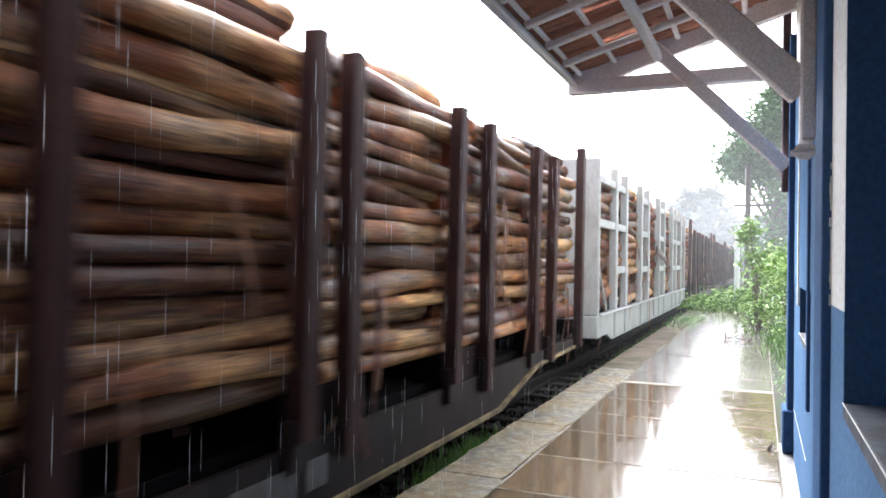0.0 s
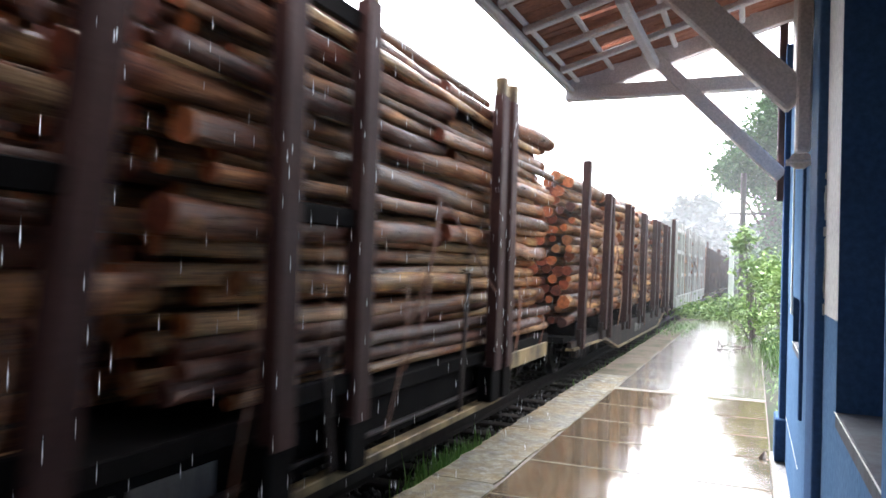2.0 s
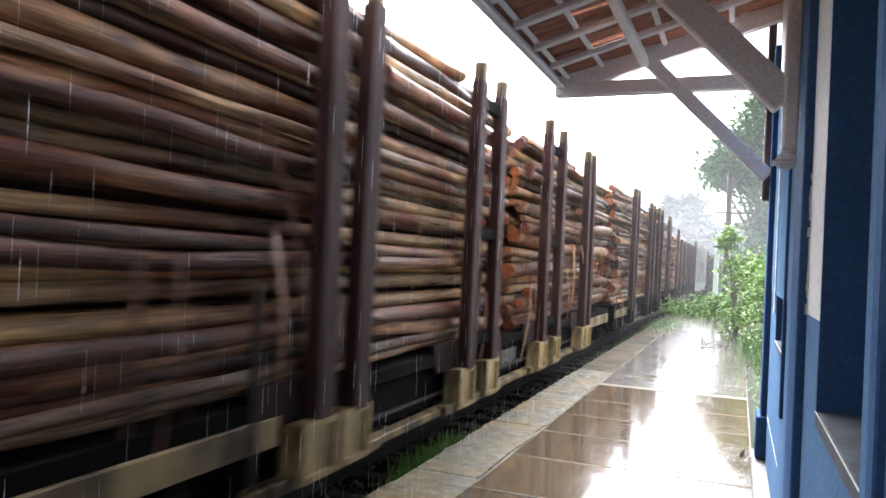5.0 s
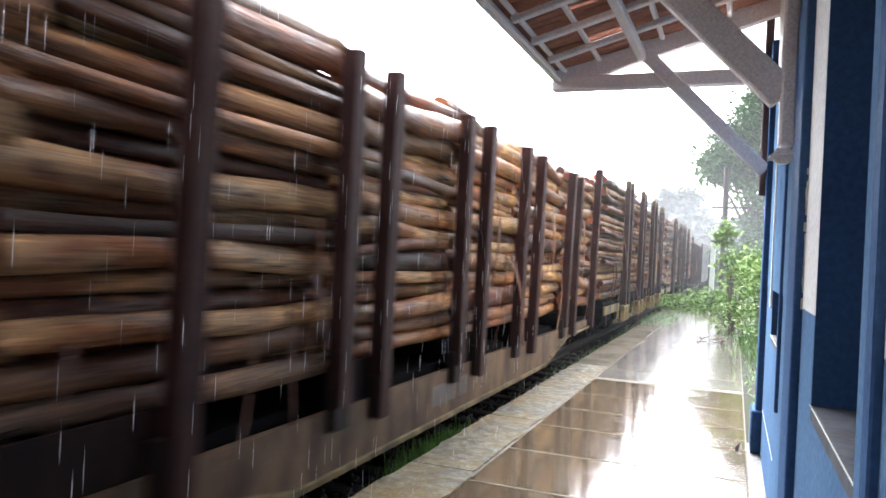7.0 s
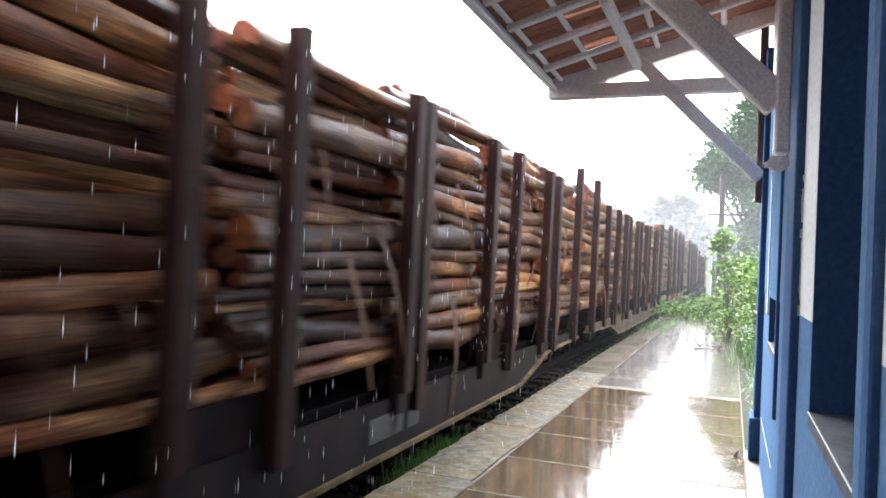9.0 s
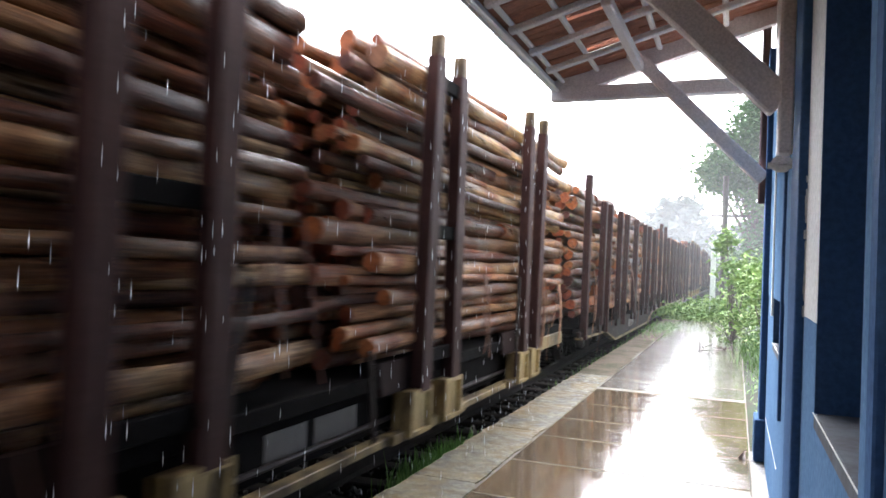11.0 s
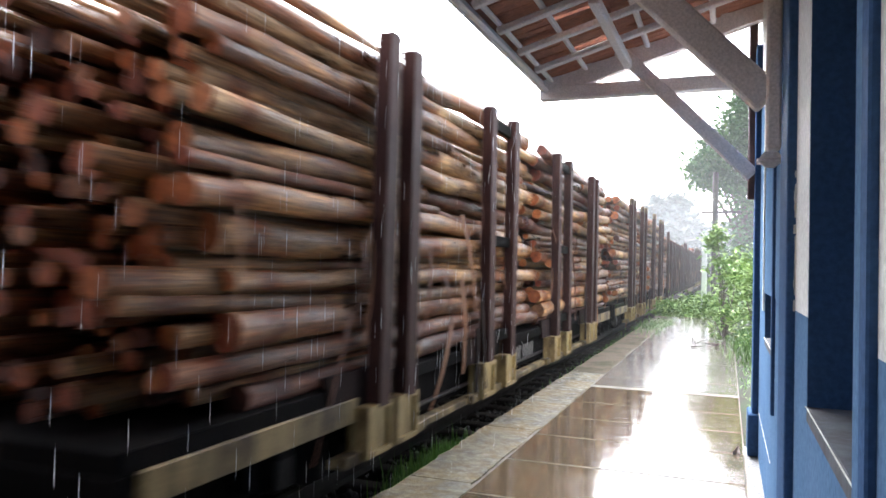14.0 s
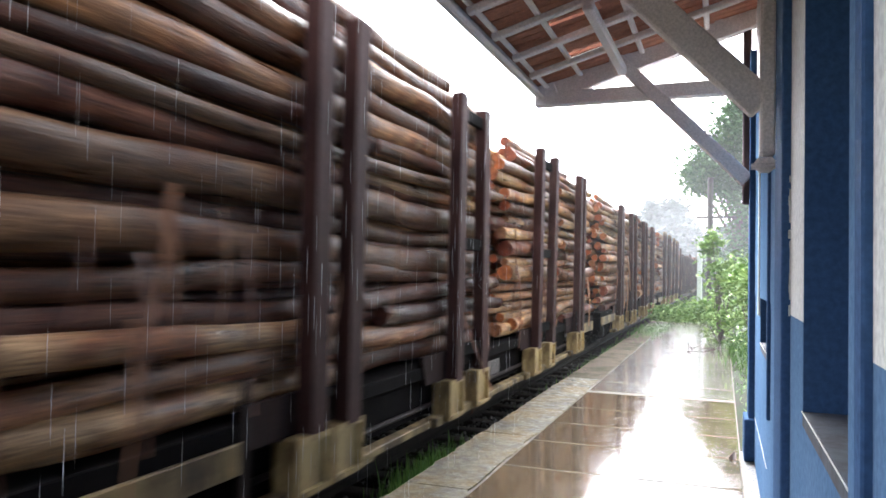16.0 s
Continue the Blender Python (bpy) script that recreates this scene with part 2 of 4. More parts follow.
# ---- mesh helpers ----
def finish(bm, name, mats, smooth=False):
    me = bpy.data.meshes.new(name)
    bm.to_mesh(me)
    bm.free()
    for m in mats if isinstance(mats, (list, tuple)) else (mats,):
        me.materials.append(m)
    if smooth:
        me.polygons.foreach_set("use_smooth", [True] * len(me.polygons))
    return me


def part(name, me, parent, at=None, label=""):
    """One mesh object under a thing or under a part."""
    ob = new(name, me)
    ob.parent = parent
    if at is not None:
        ob.matrix_basis = at if isinstance(at, Matrix) else Matrix.Translation(at)
    return tagged(ob, label)


def thing(name, at, label, category, group="", kind=""):
    ob = new(name)
    ob.empty_display_size = 0.3
    ob.matrix_basis = at if isinstance(at, Matrix) else Matrix.Translation(at)
    return tagged(ob, label, category, group, kind)


def add_box(bm, x0, x1, y0, y1, z0, z1, bevel=0.0):
    r = bmesh.ops.create_cube(bm, size=1.0)
    bmesh.ops.scale(bm, vec=(x1 - x0, y1 - y0, z1 - z0), verts=r["verts"])
    bmesh.ops.translate(bm, vec=((x0 + x1) / 2, (y0 + y1) / 2, (z0 + z1) / 2), verts=r["verts"])
    if bevel:
        edges = {e for v in r["verts"] for e in v.link_edges}
        bmesh.ops.bevel(bm, geom=list(edges), offset=bevel, segments=1, affect="EDGES")


def box(name, mat, x0, x1, y0, y1, z0, z1, bevel=0.008):
    bm = bmesh.new()
    add_box(bm, x0, x1, y0, y1, z0, z1, bevel)
    return finish(bm, name, mat)


def prism(name, mat, outline, x0, x1):
    """A plate with an outline in y and z, from x0 to x1."""
    bm = bmesh.new()
    a, b = [bm.verts.new((x0, y, z)) for y, z in outline], [bm.verts.new((x1, y, z)) for y, z in outline]
    bm.faces.new(a), bm.faces.new(b[::-1])
    for i in range(len(a)):
        j = (i + 1) % len(a)
        bm.faces.new((a[j], a[i], b[i], b[j]))
    bmesh.ops.recalc_face_normals(bm, faces=bm.faces)
    return finish(bm, name, mat)


def beam(name, mat, p, q, w, h, bevel=0.012):
    """A bevelled timber of section w x h from p to q: a mesh about p and its pose."""
    p, q = Vector(p), Vector(q)
    me = box(name, mat, -w / 2, w / 2, -h / 2, h / 2, 0, (q - p).length, bevel)
    return me, Matrix.Translation(p) @ (q - p).to_track_quat("Z", "Y").to_matrix().to_4x4()


def tube(name, mat, r, length, sides=12, axis="Z", cap=True):
    bm = bmesh.new()
    bmesh.ops.create_cone(bm, cap_ends=cap, segments=sides, radius1=r, radius2=r, depth=length)
    if axis == "X":
        bmesh.ops.rotate(bm, matrix=Matrix.Rotation(radians(90), 3, "Y"), verts=bm.verts)
    if axis == "Y":
        bmesh.ops.rotate(bm, matrix=Matrix.Rotation(radians(90), 3, "X"), verts=bm.verts)
    return finish(bm, name, mat)


# ---- the logs ----
SPEED, TRACK_X, RAIL_Z = 7.587, -3.9, -0.32
rolling = []   # (thing, y at the start, x, z)


def log_shape(length, radius, seed, sides=9, rings=6, bend=0.03):
    """Vertices, faces and the material of each face of one crooked, tapered log along y."""
    rnd = random.Random(seed)
    ph, tp = rnd.uniform(0, 6.28), rnd.uniform(-0.14, 0.14)
    b1, b2 = rnd.uniform(-bend, bend), rnd.uniform(-bend, bend)
    verts, faces, mats = [], [], []
    for i in range(rings):
        u = i / (rings - 1) * 2 - 1
        r = radius * (1 + tp * u) * rnd.uniform(0.955, 1.045)
        cx = b1 * math.sin(u * 2.1 + ph) + 0.13 * bend * math.sin(u * length * 1.9 + seed)
        cz = b2 * math.cos(u * 2.6 + ph) + 0.13 * bend * math.sin(u * length * 1.5 + ph)
        for k in range(sides):
            a = k / sides * 6.2832 + ph
            rr = r * (1 + 0.06 * math.sin(3 * a + seed) + rnd.uniform(-0.04, 0.04) + (rnd.uniform(0.1, 0.22) if rnd.random() < 0.012 else 0))
            verts.append((cx + rr * math.cos(a), u * length / 2, cz + rr * math.sin(a)))
    for i in range(rings - 1):
        for k in range(sides):
            k2 = (k + 1) % sides
            faces.append((i * sides + k, i * sides + k2, (i + 1) * sides + k2, (i + 1) * sides + k))
            mats.append(0)
    faces.append(tuple(range(sides)))
    faces.append(tuple(range((rings - 1) * sides, rings * sides))[::-1])
    mats += [1, 1]
    return np.array(verts), faces, mats


def log_mesh(verts, faces, mats, name="log", skin=BARK):
    me = bpy.data.meshes.new(name)
    me.from_pydata([tuple(v) for v in verts], [], faces)
    me.materials.append(skin), me.materials.append(CUT)
    me.polygons.foreach_set("material_index", mats)
    me.polygons.foreach_set("use_smooth", [m == 0 for m in mats])
    me.flip_normals()
    return me


SHORT = [log_mesh(*log_shape(2.3, 0.09, 10 + i, 10, 9, 0.045), skin=TAN_BARK) for i in range(14)]
LONG = [log_mesh(*log_shape(7.3, 0.072, 50 + i, 9, 22, 0.06)) for i in range(16)]
HALF = [log_mesh(*log_shape(3.7, 0.072, 90 + i, 9, 12, 0.055)) for i in range(8)]
bulk = {}


def bulk_mesh(kind, variant):
    """The inside of a stack, from which only ends and tops show: many logs in one mesh."""
    if (kind, variant) in bulk:
        return bulk[kind, variant]
    rnd = random.Random(variant * 7 + len(kind))
    d, rows, cols, length = (0.18, 14, 12, 2.3) if kind == "short" else (0.14, 19, 15, 7.3)
    allv, allf, allm, base = [], [], [], 0
    for i in range(rows):
        for j in range(cols):
            if i > rows - 3 and rnd.random() < 0.3:
                continue
            r = d * rnd.uniform(0.38, 0.56)
            v, f, m = log_shape(length * rnd.uniform(0.93, 1.02), r, rnd.randrange(9999), 7, 4, 0.02)
            x = -1.16 + (j + 0.5 * (i % 2)) * 2.2 / cols + rnd.uniform(-0.025, 0.025)
            z = d * 0.5 + i * d * 0.955 + rnd.uniform(-0.025, 0.025) + 0.04 * math.sin(j * 0.9 + variant)
            v = v + np.array((x, rnd.gauss(0, 0.06 if kind == "short" else 0.22), z))
            allv.append(v)
            allf += [tuple(k + base for k in q) for q in f]
            allm += m
            base += len(v)
    bulk[kind, variant] = log_mesh(np.concatenate(allv), allf, allm, "log_core", TAN_BARK if kind == "short" else BARK)
    return bulk[kind, variant]


def log_stack(kind, s, seed, height=1.0, length=1.0, deck=1.02, slope=0.0, dark_load=False, thick=1.0):
    """A stack of logs lying along the train: those on the platform side one by one, the rest in one mesh."""
    rnd = random.Random(seed)
    short = kind == "short"
    label = ("stack of short wet brown logs between wagon stakes" if short
             else "stack of long thin wet logs between wagon stakes")
    st = thing("log_stack", (TRACK_X, s, RAIL_Z + deck), label, "logs", "log loads on the train")
    rolling.append(st)
    part("log_core", bulk_mesh(kind, seed % 3), st, Matrix.Diagonal((1, length, height, 1)))["kind"] = "stuff"
    d, rows = (0.18, 14) if short else (0.14, 19)
    d *= height
    z = 0.0
    top = rows * d * 0.955
    # Chosen stacks draw mostly on the two darkest barks.
    tones = (DARK_BARK, DARK_BARK, RED_BARK, None) if dark_load else (None, None, None, RED_BARK, GREY_BARK, DARK_BARK) if short else (None, None, RED_BARK, GREY_BARK, DARK_BARK)
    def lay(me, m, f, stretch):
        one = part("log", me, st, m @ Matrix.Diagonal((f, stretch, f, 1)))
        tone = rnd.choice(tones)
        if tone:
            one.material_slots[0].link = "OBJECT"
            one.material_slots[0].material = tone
    while z < top:
        f = rnd.choice((0.6, 0.75, 0.88, 1.0, 1.1, 1.3)) if short else rnd.choice((0.62, 0.8, 0.92, 1.05, 1.18, 1.35))
        f *= thick
        r = (0.09 if short else 0.072) * f
        z += r * 1.0
        pieces = [(rnd.choice(SHORT if short else LONG), 0.0)]
        if not short and rnd.random() < 0.3:
            pieces = [(rnd.choice(HALF), -1.8 + rnd.uniform(-0.1, 0.1)), (rnd.choice(HALF), 1.85 + rnd.uniform(-0.1, 0.1))]
        for me, y in pieces:
            yj = rnd.gauss(0, 0.12 if short else 0.26)
            tilt = rnd.gauss(0, 1.0 if short else 0.6) + (rnd.choice((-3.5, 3.5)) if short and rnd.random() < 0.08 else 0)
            back = rnd.uniform(-0.06, 0.02) if rnd.random() < 0.7 else rnd.uniform(-0.2, -0.06)
            m = pose(1.2 - r + back, y * length + yj, z + slope * y + rnd.uniform(-0.012, 0.012), tilt, rnd.uniform(0, 360), rnd.gauss(0, 0.6))
            if rnd.random() < (0.07 if short else 0.1) and z > 0.3:
                continue
            lay(me, m, f, length * rnd.uniform(0.93, 1.03))
        z += r * 1.0
    many = 8 if short else 12
    for k in range(many):
        f = rnd.uniform(0.8, 1.2)
        x = 0.98 - k * 2.05 / many + rnd.uniform(-0.04, 0.04)
        m = pose(x, rnd.gauss(0, 0.12), z - (0.03 if k == 0 else 0.1) + rnd.uniform(-0.07, 0.05), rnd.gauss(0, 0.9 if short else 0.45), rnd.uniform(0, 360), rnd.gauss(0, 1.2 if short else 0.6))
        lay(rnd.choice(SHORT if short else LONG), m, f, length * 0.98)
    for k in range(1 if short else 3):
        # a few logs thrown on top, which break the line of the load
        f, x = rnd.uniform(0.8, 1.25), 0.95 - 0.32 * k + rnd.uniform(-0.05, 0.05)
        m = pose(x, rnd.gauss(0, 0.2 if short else 1.4), z + (0.03 if short else 0.07) + rnd.uniform(-0.03, 0.05), rnd.gauss(0, 1.2), rnd.uniform(0, 360), rnd.gauss(0, 1.5))
        lay(rnd.choice(SHORT if short else HALF), m, f, 0.97)
    for k in range(6 if short else 12):
        part("bark_strip", rnd.choice(STRIPS), st, pose(1.23, rnd.uniform(-1.1, 1.1) * (1 if short else 3.3), rnd.uniform(0.25, 1.7), rnd.gauss(0, 14), rnd.uniform(-4, 4), rnd.uniform(-30, 30)), "hanging strip of torn bark")
    return st


def strip_mesh(seed):
    """A torn strip of bark that hangs and curls."""
    rnd = random.Random(seed)
    bm = bmesh.new()
    n, w = 7, rnd.uniform(0.012, 0.032)
    length, curl = rnd.uniform(0.4, 1.25), rnd.uniform(-0.2, 0.2)
    rows = []
    for i in range(n):
        u = i / (n - 1)
        ww = w * (1 - 0.6 * u)
        x, y = 0.03 * math.sin(u * 4), curl * u * u
        rows.append([bm.verts.new(c) for c in ((x, y - ww, -u * length), (x + 0.008, y - ww, -u * length), (x + 0.008, y + ww, -u * length), (x, y + ww, -u * length))])
    for a, b in zip(rows, rows[1:]):
        for k in range(4):
            bm.faces.new((a[k], a[(k + 1) % 4], b[(k + 1) % 4], b[k]))
    bm.faces.new(rows[0][::-1]), bm.faces.new(rows[-1])
    bmesh.ops.recalc_face_normals(bm, faces=bm.faces)
    return finish(bm, "bark_strip", PALESTRIP if seed % 3 == 0 else STRIPBARK)


STRIPS = [strip_mesh(k) for k in range(9)]


# ---- the wagons; heights above the rail ----
def channel(name, mat, h, z0, w=0.083):
    """A folded steel stake, open towards the load."""
    bm = bmesh.new()
    add_box(bm, 0.045, 0.06, -w, w, z0, z0 + h)
    add_box(bm, -0.06, 0.047, -w, 0.014 - w, z0, z0 + h)
    add_box(bm, -0.06, 0.047, w - 0.014, w, z0, z0 + h)
    for z in (0.35, 0.8, 1.4, 2.0):
        add_box(bm, -0.06, 0.046, -0.07, 0.07, z0 + z, z0 + z + 0.012)
    return finish(bm, name, mat)


STAKE_A = channel("stake", STEEL, 2.75, 0.58)
STAKE_A2 = channel("stake", STEEL, 2.55, 0.78)
STAKE_END = channel("stake", STEEL, 3.08, 0.6)
STAKE_B = channel("stake", STEEL, 3.0, 0.78, 0.105)


def wheel_mesh(mat):
    bm = bmesh.new()
    prof = ((0.0, 0.05), (0.1, 0.06), (0.12, 0.03), (0.33, 0.02), (0.36, 0.065), (0.42, 0.06), (0.425, -0.05), (0.45, -0.065), (0.45, -0.08), (0.36, -0.085), (0.33, -0.03), (0.0, -0.03))
    n = 28
    rings = [[bm.verts.new((x, r * math.cos(k / n * 6.2832), r * math.sin(k / n * 6.2832))) for k in range(n)] for r, x in prof if r > 0]
    for a, b in zip(rings, rings[1:]):
        for k in range(n):
            bm.faces.new((a[k], a[(k + 1) % n], b[(k + 1) % n], b[k]))
    bm.faces.new(rings[0][::-1]), bm.faces.new(rings[-1])
    for k in range(6):
        a = k / 6 * 6.2832
        c = Vector((0.03, 0.22 * math.cos(a), 0.22 * math.sin(a)))
        r = bmesh.ops.create_cube(bm, size=0.05)
        bmesh.ops.translate(bm, vec=c, verts=r["verts"])
    bmesh.ops.recalc_face_normals(bm, faces=bm.faces)
    return finish(bm, "wheel", mat)


WHEEL = wheel_mesh(RAIL)
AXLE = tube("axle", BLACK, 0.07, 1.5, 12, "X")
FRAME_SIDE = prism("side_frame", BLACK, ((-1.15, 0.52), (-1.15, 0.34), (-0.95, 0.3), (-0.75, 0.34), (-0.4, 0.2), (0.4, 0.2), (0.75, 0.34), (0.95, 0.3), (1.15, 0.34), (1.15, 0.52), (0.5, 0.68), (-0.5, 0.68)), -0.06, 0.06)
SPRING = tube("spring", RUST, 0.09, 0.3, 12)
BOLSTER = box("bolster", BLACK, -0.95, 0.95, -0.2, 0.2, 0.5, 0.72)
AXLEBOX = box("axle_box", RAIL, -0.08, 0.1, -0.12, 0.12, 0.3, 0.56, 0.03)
wheels = []


def bogie(parent, y):
    bg = part("bogie", BOLSTER, parent, (0, y, 0))
    for x in (-0.85, 0.85):
        part("side_frame", FRAME_SIDE, bg, (x, 0, 0))
    for dy in (-0.82, 0.82):
        part("axle_box", AXLEBOX, bg, (0.92, dy, 0))
        w = part("wheelset", AXLE, bg, (0, dy, 0.42))
        wheels.append((w, dy))
    for dy in (-0.16, 0.16):
        part("spring", SPRING, bg, (0.85, dy, 0.36))
    return bg


def join_wheels():
    """One wheelset: two wheels on an axle."""
    bm = bmesh.new()
    bm.from_mesh(AXLE)
    for x, turn in ((0.535, 0), (-0.535, 180)):
        n = len(bm.verts)
        bm.from_mesh(WHEEL)
        bm.verts.ensure_lookup_table()
        m = pose(x, 0, 0, 0, 0, turn)
        bmesh.ops.transform(bm, matrix=m, verts=bm.verts[n:])
    return finish(bm, "wheelset", RAIL)


AXLE = join_wheels()
COUPLER = box("coupler", BLACK, -0.12, 0.12, -0.55, 0.55, 0.62, 0.86, 0.03)


def hose_mesh():
    """A brake hose that hangs in a loop from the wagon's end."""
    bm, rings, n = bmesh.new(), [], 14
    for i in range(n):
        u = i / (n - 1)
        c = Vector((0.03 * math.sin(u * 9), 0.42 * u, 0.66 - 0.36 * math.sin(u * 3.14) ** 0.8))
        rings.append([bm.verts.new(c + Vector((0.026 * math.cos(k * 1.0472), 0.012 * math.sin(k * 1.0472), 0.026 * math.sin(k * 1.0472)))) for k in range(6)])
    for a, b in zip(rings, rings[1:]):
        for k in range(6):
            bm.faces.new((a[k], a[(k + 1) % 6], b[(k + 1) % 6], b[k]))
    bmesh.ops.recalc_face_normals(bm, faces=bm.faces)
    return finish(bm, "brake_hose", RAIL, True)


HOSE = hose_mesh()

A_STAKES = (11.6, 9.9, 9.1, 7.35, 6.45, 4.55, 3.95, 2.1, 1.55, -0.3, -1.0, -2.88)
B_STAKES = (11.5, 9.72, 8.95, 6.95, 6.15, 4.55, 3.87, 2.1, 1.45, -0.3, -1.55, -3.25)
C_STAKES = (11.3, 9.65, 8.95, 7.1, 6.15, 4.2, 3.83, 2.0, 1.0, -0.8, -1.5, -3.15)
A_SILL = prism("side_sill", RUST, ((-3.4, 0.74), (-3.4, 0.64), (-0.6, 0.6), (0.9, 0.3), (7.9, 0.3), (9.4, 0.6), (11.9, 0.64), (11.9, 0.74)), -0.03, 0.03)
A_EDGE = prism("sill_flange", CREAM, ((-3.4, 0.64), (-3.4, 0.6), (-0.62, 0.56), (0.88, 0.26), (7.92, 0.26), (9.42, 0.56), (11.9, 0.6), (11.9, 0.64), (9.38, 0.6), (7.88, 0.3), (0.92, 0.3), (-0.58, 0.6)), -0.06, 0.07)
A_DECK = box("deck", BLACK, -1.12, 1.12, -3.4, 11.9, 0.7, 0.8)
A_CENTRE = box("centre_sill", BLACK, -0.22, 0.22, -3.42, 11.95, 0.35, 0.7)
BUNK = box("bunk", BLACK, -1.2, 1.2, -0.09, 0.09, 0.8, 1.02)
POCKET = box("stake_pocket", RUST, -0.03, 0.06, -0.11, 0.11, 0.6, 0.92, 0.006)
DASH = box("marking", LETTER, -0.002, 0.002, -0.03, 0.03, -0.1, 0.1, 0)


def brown_wagon(shift, stakes, sill=None):
    w = thing("log_wagon", (TRACK_X, shift, RAIL_Z), "rusty brown flat wagon with fish-belly sills and steel stakes", "freight wagon", "wagons of the log train")
    rolling.append(w)
    part("deck", A_DECK, w)
    part("centre_sill", A_CENTRE, w)
    for x in (1.22, -1.22):
        sk = part("side_sill", A_SILL, w, (x, 0, 0), "faded tan side sill" if sill else "")
        if sill:
            sk.material_slots[0].link = "OBJECT"
            sk.material_slots[0].material = sill
        part("sill_flange", A_EDGE, w, (x, 0, 0), "dirty cream flange")
    rnd = random.Random(int(shift * 10))
    for k, y in enumerate(stakes):
        end = k in (0, len(stakes) - 1)
        for x, turn in ((1.28, 0), (-1.28, 180)):
            me = STAKE_END if end else (STAKE_A if k % 2 else STAKE_A2)
            sk = part("stake", me, w, pose(x, y + rnd.uniform(-0.05, 0.05), 0, rnd.uniform(-0.8, 0.8), rnd.uniform(0, 1.2), turn))
            if x > 0:
                part("stake_pocket", POCKET, w, (1.25, y, 0))
                part("bunk", BUNK, w, (0, y, 0))
    for far, near in zip(stakes[1:-1:2], stakes[2:-1:2]):
        plate = prism("gusset_plate", DARKPLATE, ((near - 0.1, 1.06), (near - 0.02, 0.6), (far - 0.04, 0.6), (far + 0.14, 1.06)), -0.02, 0.0)
        part("gusset_plate", plate, w, (1.22, 0, 0))
    for k in range(7):
        part("marking", DASH, w, (1.254, 3.4 + k * 0.13 + (0.1 if k > 4 else 0), 0.52), "worn pale lettering")
    for y in (-3.35, 12.1):
        part("coupler", COUPLER, w, (0, y, 0))
        part("brake_hose", HOSE, w, pose(0.75 if y > 0 else 0.6, y - 0.2, 0))
    for y in (-0.9, 9.65):
        bogie(w, y)
    return w


def stake_bay(w, y, gap, ladder, rnd, lean=0.0, boxes=True):
    """A pair of tall stakes with cream tips and cream pocket boxes, tied by rungs."""
    for dy in (-gap / 2, gap / 2):
        for x, turn in ((1.28, 0), (-1.28, 180)):
            s = part("stake", STAKE_B, w, pose(x, y + dy, 0, lean + rnd.uniform(-0.4, 0.4), rnd.uniform(-0.3, 0.8), turn))
            if tips:
                part("stake_tip", TIP, s, (0, 0, 3.78), "cream-painted stake tip")
        if boxes:
            part("stake_pocket", CREAMBOX, w, (1.25, y + dy, 0), "cream-painted pocket box")
            if dy < 0:
                part("web_plate", WEB, w, (1.2, y + dy, 0))
        else:
            part("stake_pocket", DARKBOX, w, (1.25, y + dy, 0))
    if ladder:
        for z in (1.0, 2.15, 3.55):
            part("rung", box("rung", BLACK, -0.03, 0.03, -gap / 2 + 0.06, gap / 2 - 0.06, z, z + 0.13), w, (1.27, y - math.tan(radians(lean)) * z, 0))
    if boxes:
        part("foot_rail", box("foot_rail", CREAM, -0.05, 0.05, -gap / 2 - 0.5, gap / 2 + 0.5, 0.37, 0.46), w, (1.23, y, 0), "cream-painted foot rail")


tips = True
TIP = box("stake_tip", CREAM, -0.06, 0.06, -0.07, 0.07, 0, 0.2)


def pocket_mesh():
    """A cream box with a raised rim and a dark hole."""
    bm = bmesh.new()
    add_box(bm, -0.1, 0.05, -0.27, 0.16, 0.42, 0.78)
    loops = []
    for x in (-0.02, 0.09):
        for y0, y1, z0, z1 in ((-0.28, 0.17, 0.4, 0.8), (-0.24, 0.13, 0.44, 0.76)):
            loops.append([bm.verts.new((x, y, z)) for y, z in ((y0, z0), (y1, z0), (y1, z1), (y0, z1))])
    for p, q in ((0, 1), (2, 3), (0, 2), (1, 3)):
        for k in range(4):
            bm.faces.new((loops[p][k], loops[p][(k + 1) % 4], loops[q][(k + 1) % 4], loops[q][k]))
    bmesh.ops.recalc_face_normals(bm, faces=bm.faces)
    return finish(bm, "stake_pocket", BOXPAINT)


CREAMBOX = pocket_mesh()
DARKBOX = box("stake_pocket", BLACK, -0.1, 0.07, -0.14, 0.14, 0.44, 0.82, 0.008)
WEB = prism("web_plate", DARKPLATE, ((-0.74, 1.08), (-0.64, 0.8), (0.1, 0.8), (0.1, 1.08)), -0.03, 0.02)
BEAM_B = {}


